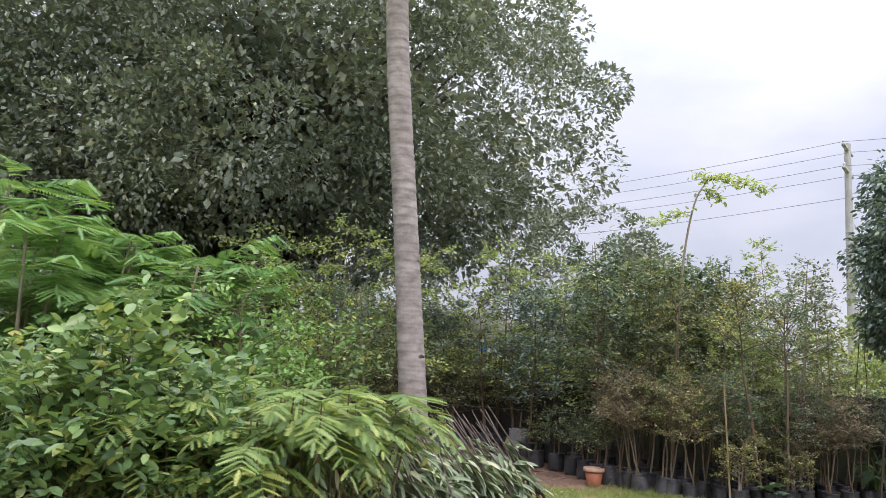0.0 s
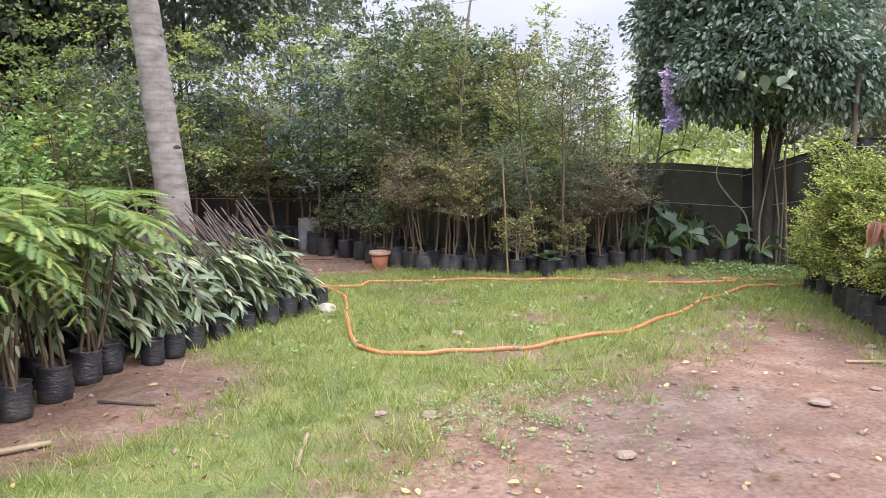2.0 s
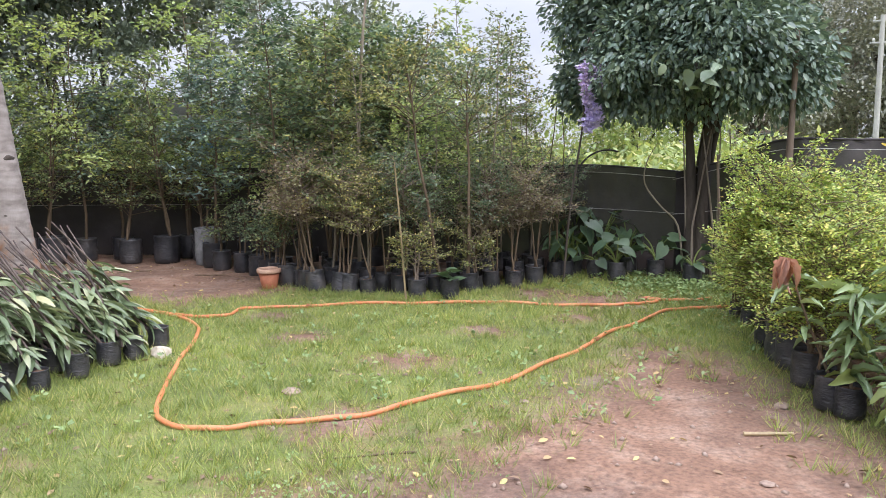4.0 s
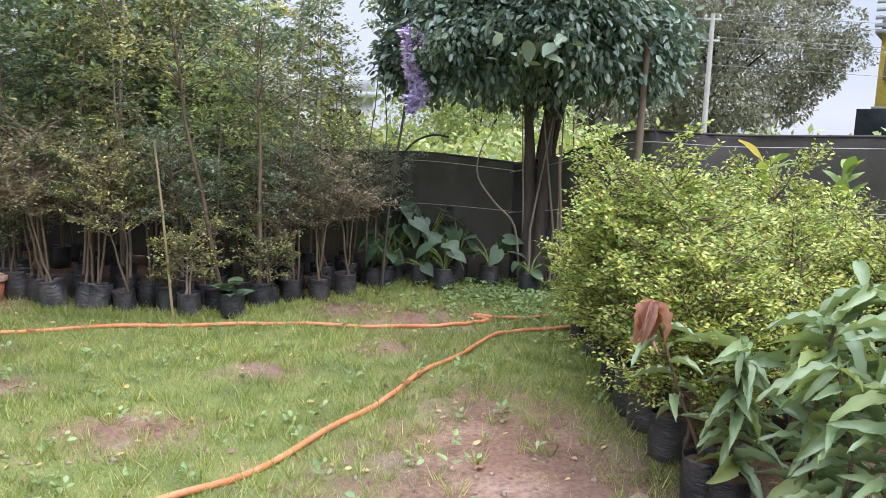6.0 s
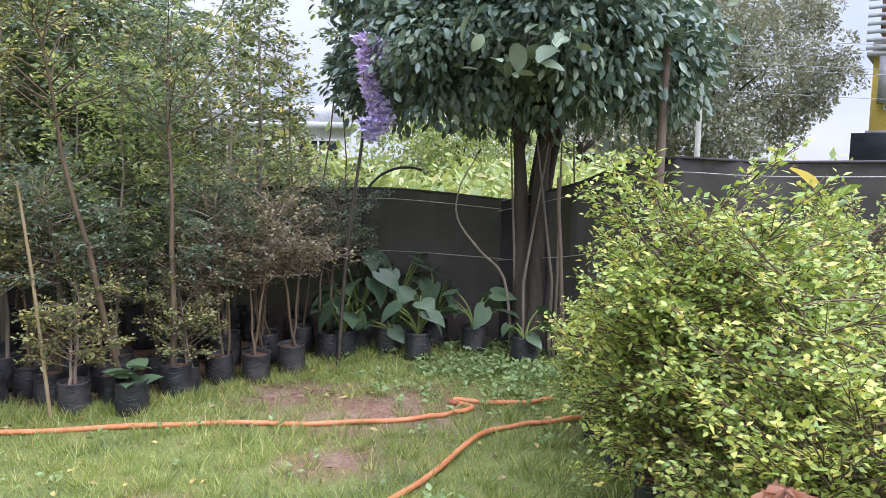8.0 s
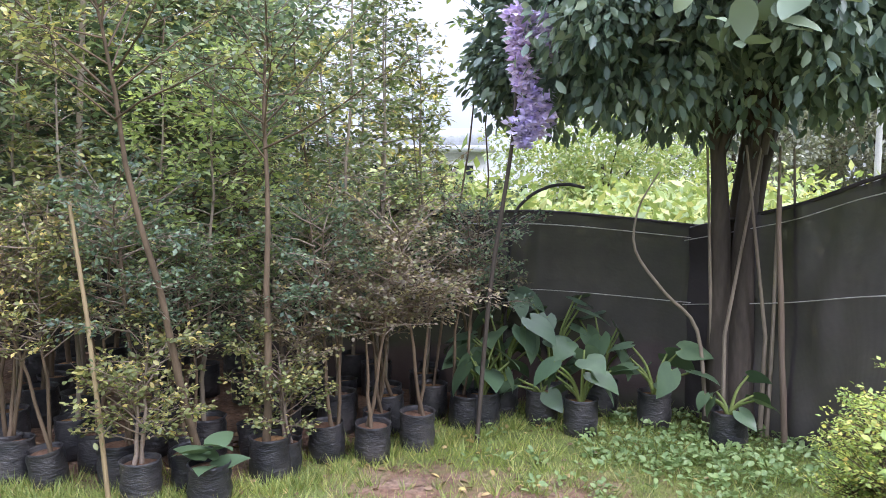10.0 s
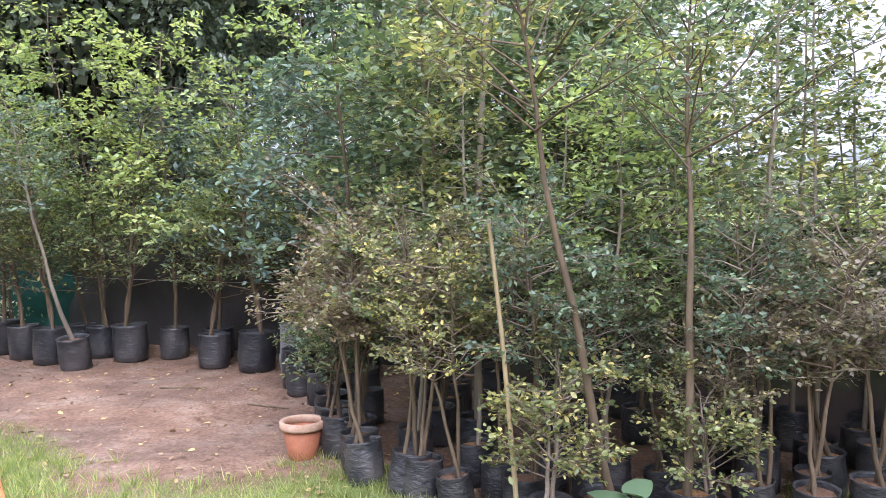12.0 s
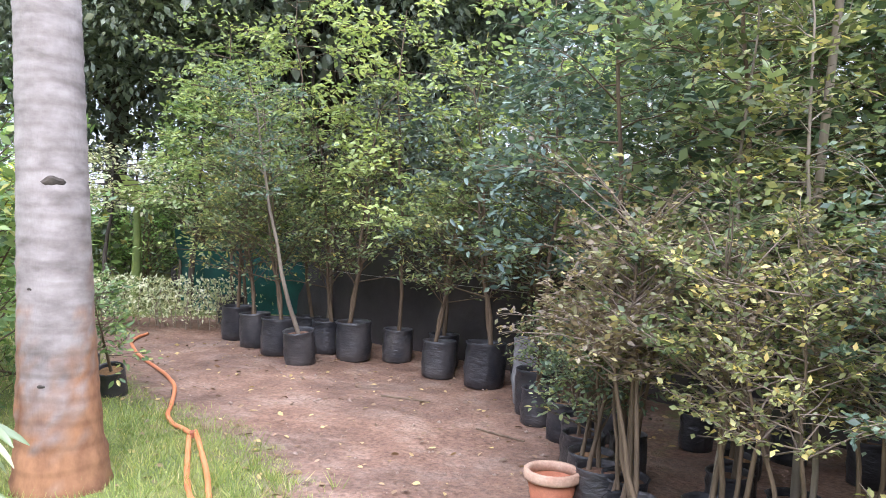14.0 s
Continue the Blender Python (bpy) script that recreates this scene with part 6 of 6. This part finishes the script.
def thicket():
    """Tangled green growth behind the corner, under the great tree."""
    rng = np.random.default_rng(320)
    b = Build()
    n = 46000
    p = np.stack([rng.uniform(-17, 1.0, n), rng.uniform(14.6, 22, n), np.zeros(n)], 1)
    p = p[(p[:, 1] > 13.6 - (p[:, 0] + 3) * 0.38) | (p[:, 0] > -3)]
    west = np.stack([rng.uniform(-14, -7.2, 20000), rng.uniform(4, 15, 20000), np.zeros(20000)], 1)
    p = np.concatenate([p, west])
    hump = np.array([0.95 + 0.7 * noise.noise(Vector((x * 0.35, y * 0.35, 3))) + 0.5 * noise.noise(Vector((x * 1.2, y * 1.2, 7))) for x, y, _ in p])
    p[:, 2] = np.maximum(0.05, hump * rng.beta(2.4, 1.1, len(p)) * 1.35)
    leaves(b, p, rng.normal(size=p.shape) + (0, 0, 0.2), rng.uniform(0.1, 0.24, len(p)), 0.5, LEAF2, rng, 0.6)
    solid("thicket", b.mesh("thicket"), M["leaf_grove"], "tangled green undergrowth behind the nursery corner", "undergrowth", kind="stuff")
    # banana plant and a small bright tree in the corner
    t = thing("banana_plant", "young banana plant with broad upright light green leaves", "banana plant", at=(-6.3, 13.2, 0))
    part("stem", tube(Build(), [(0, 0, -0.03), (0.02, 0, 0.8), (0, 0, 1.5)], [0.07, 0.06, 0.04], 9).mesh("stem", True), M["green_stem"], t)
    v, f = long_leaf(9, 0.35, 0.01, 0.25)
    me = Build().add(v * (0.34, 1, 1), f).mesh("leaf", True)
    for k in range(7):
        part("leaf", me, M["leaf_layer"], t, "", pose(0, 0, 1.4, rng.uniform(30, 78), rng.normal(0, 10), 51 * k) @ Matrix.Scale(rng.uniform(0.5, 0.75), 4))
    t = thing("tree", "small bright green tree with a dark trunk in the corner", "tree", at=(-5.6, 13.5, 0))
    sapling(t, 330, 2.9, 1.1, 0.8, 50, 80, 0.075, 0.5, (M["bark_dark"], M["leaf_citrus"]), z0=-0.03, r0=0.05, rise=0.5)
    t = thing("tree", "small tree with flat tiers of pale variegated leaves", "tree", at=(-6.1, 12.6, 0))
    sapling(t, 331, 2.1, 1.4, 1.3, 26, 110, 0.06, 0.5, (M["bark_dark"], M["leaf_pale"]), z0=-0.03, r0=0.04, rise=0.12, flat=0.2, taper=0.2)


thicket()


def house(name, label, x, y, turn, w, d, storeys, wall, roof_mat, win=(3, 1), flat=True, sheet=None, h=3.0):
    """A plain building with storeys, windows with frames, and a roof."""
    t = thing(name, label, "house", "houses beyond the fence", at=(x, y, 0), turn=turn)
    H = h * storeys
    part("wall", box(Build(), (-w / 2, 0, -0.1), (w / 2, d, H)).mesh("wall"), M[wall], t)
    part("roof", box(box(Build(), (-w / 2 - 0.25, -0.35, H), (w / 2 + 0.25, d + 0.25, H + 0.18)), (-w / 2 - 0.05, -0.1, H + 0.18), (w / 2 + 0.05, 0.05, H + 0.7)).mesh("roof"), M[roof_mat], t)
    for s in range(storeys):
        if s:
            part("ledge", box(Build(), (-w / 2 - 0.1, -0.3, s * h - 0.1), (w / 2 + 0.1, -0.004, s * h + 0.06)).mesh("ledge"), M["concrete"], t)
        for k in range(win[0]):
            cx = -w / 2 + w * (k + 0.5) / win[0]
            wd = part("window", box(Build(), (cx - 0.6, -0.06, s * h + 1.0), (cx + 0.6, -0.004, s * h + 2.2)).mesh("window"), M["dark_window"], t, "dark glazed window")
            fr = Build()
            for lo, hi in (((cx - 0.68, -0.1, s * h + 0.92), (cx + 0.68, -0.062, s * h + 1.0)), ((cx - 0.68, -0.1, s * h + 2.2), (cx + 0.68, -0.062, s * h + 2.28)), ((cx - 0.68, -0.1, s * h + 1.0), (cx - 0.6, -0.062, s * h + 2.2)), ((cx + 0.6, -0.1, s * h + 1.0), (cx + 0.68, -0.062, s * h + 2.2)), ((cx - 0.03, -0.1, s * h + 1.0), (cx + 0.03, -0.062, s * h + 2.2))):
                box(fr, lo, hi)
            part("frame", fr.mesh("frame"), M["white_wall"], wd)
    return t


def skyline():
    house("house", "white house with dark windows behind the grove", -1.6, 24.0, 6, 7.0, 5.0, 1, "white_wall", "concrete", (3, 1), h=2.4)
    house("house", "low white building behind the saplings", 4.9, 28.0, -10, 8.0, 5.0, 1, "white_wall", "roof_sheet", (4, 1), h=2.6)
    house("house", "pale pink house with ledges beyond the field", 24.5, 37.0, -34, 6.0, 6.0, 2, "pink_wall", "concrete", (2, 1), h=2.8)
    house("house", "pale house seen between the trees", -14.0, 26.0, 28, 6.0, 5.0, 2, "grey_wall", "concrete", (2, 1), h=2.8)
    t = house("building", "yellow and grey tall building with brown slatted upper floors", 34.1, 26.0, -54, 7.0, 8.0, 2, "yellow_wall", "concrete", (3, 1), h=3.2)
    part("shaft", box(Build(), (-3.25, -0.4, 4.4), (-2.65, -0.01, 6.38)).mesh("shaft"), M["grey_wall"], t, "grey plastered shaft")
    part("pier", box(Build(), (-2.9, -0.75, 6.6), (-2.45, -0.36, 13.0)).mesh("pier"), M["brown_wall"], t, "red-brown pier")
    part("upper_wall", box(Build(), (-3.4, 0.8, 7.5), (3.4, 7.5, 13.0)).mesh("upper_wall"), M["brown_wall"], t, "brown upper floor")
    me = box(Build(), (-3.5, -0.02, 0), (3.5, 0.06, 0.16)).mesh("slat")
    for k in range(16):
        part("slat", me, M["roof_sheet"], t, "", pose(-0.3, -0.3, 6.66 + 0.34 * k))
    part("base_wall", box(Build(), (-4.0, -1.6, -0.1), (3.6, -0.7, 3.1)).mesh("base_wall"), M["dark_window"], t, "dark base wall")
    sh = thing("tarpaulin", "bright blue sheet hanging from a line before a white house", "sheet", at=(-1.35, 21.5, 0))
    v = np.array([[(0.5 * i / 7, 0.05 * math.sin(i * 1.3 + j), 0.9 + 1.3 * j / 7) for j in range(8)] for i in range(8)])
    i = (np.arange(7)[:, None] * 8 + np.arange(7)[None]).ravel()
    part("sheet", Build().add(v, np.stack([i, i + 1, i + 9, i + 8], 1)).mesh("sheet", True), M["tarp_blue"], sh)
    part("line", tube(Build(), [(-1.2, 0, 2.25), (1.6, 0, 2.22)], 0.006, 4).mesh("line"), M["wire"], sh)
    for x in (-1.2, 1.6):
        part("post", tube(Build(), [(x, 0, -0.05), (x, 0, 2.3)], 0.03, 6).mesh("post", True), M["post_wood"], sh)
    # power poles and lines
    lines = []
    for x, y, h, turn in ((10.35, 24.8, 9.4, -30), (21.2, 26.4, 6.1, 60), (-8.0, 36.5, 9.4, -30), (29.5, 12.5, 9.4, -30), (44, 14, 7.0, 60)):
        t = thing("power_pole", "grey concrete power pole with cross arm and wires", "power pole", "power poles", at=(x, y, 0), turn=turn)
        part("pole", tube(Build(), [(0, 0, -0.2), (0, 0, h)], [0.16, 0.1] if h > 8 else [0.11, 0.08], 10).mesh("pole", True), M["concrete"], t)
        for z in (h - 0.25, h - 1.0):
            part("cross_arm", box(Build(), (-0.05, -0.75 if h > 8 else -0.3, z), (0.05, 0.75 if h > 8 else 0.3, z + 0.08)).mesh("cross_arm"), M["concrete"], t)
            for q in ((-0.65, 0.65) if h > 8 else (-0.25, 0.25)):
                part("insulator", lathe(Build(), [(0.0, 0), (0.05, 0.0), (0.03, 0.05), (0.05, 0.07), (0.02, 0.14), (0, 0.14)], 8).mesh("insulator", True), M["white_wall"], t, "", pose(0.0, q, z + 0.08))
    me_w = []
    for (a, c) in (((-8.0, 36.5), (10.35, 24.8)), ((10.35, 24.8), (29.5, 12.5)), ((21.2, 26.4), (44, 14))):
        k = 3.3 if a[0] == 21.2 else 0.0
        for z, off in ((9.3, -0.65), (9.3, 0.65), (8.5, -0.65), (8.5, 0.65), (7.6, 0.0)):
            d = unit(np.array([c[0] - a[0], c[1] - a[1]]))
            nx, ny = -d[1] * off, d[0] * off
            u = np.linspace(0, 1, 15)
            p = np.stack([a[0] + (c[0] - a[0]) * u + nx, a[1] + (c[1] - a[1]) * u + ny, z - k - 0.5 * np.sin(u * np.pi)], 1)
            solid("power_line", tube(Build(), p, 0.01, 4).mesh("power_line"), M["wire"], "grey overhead power line between the poles", "power line", "power lines")


skyline()
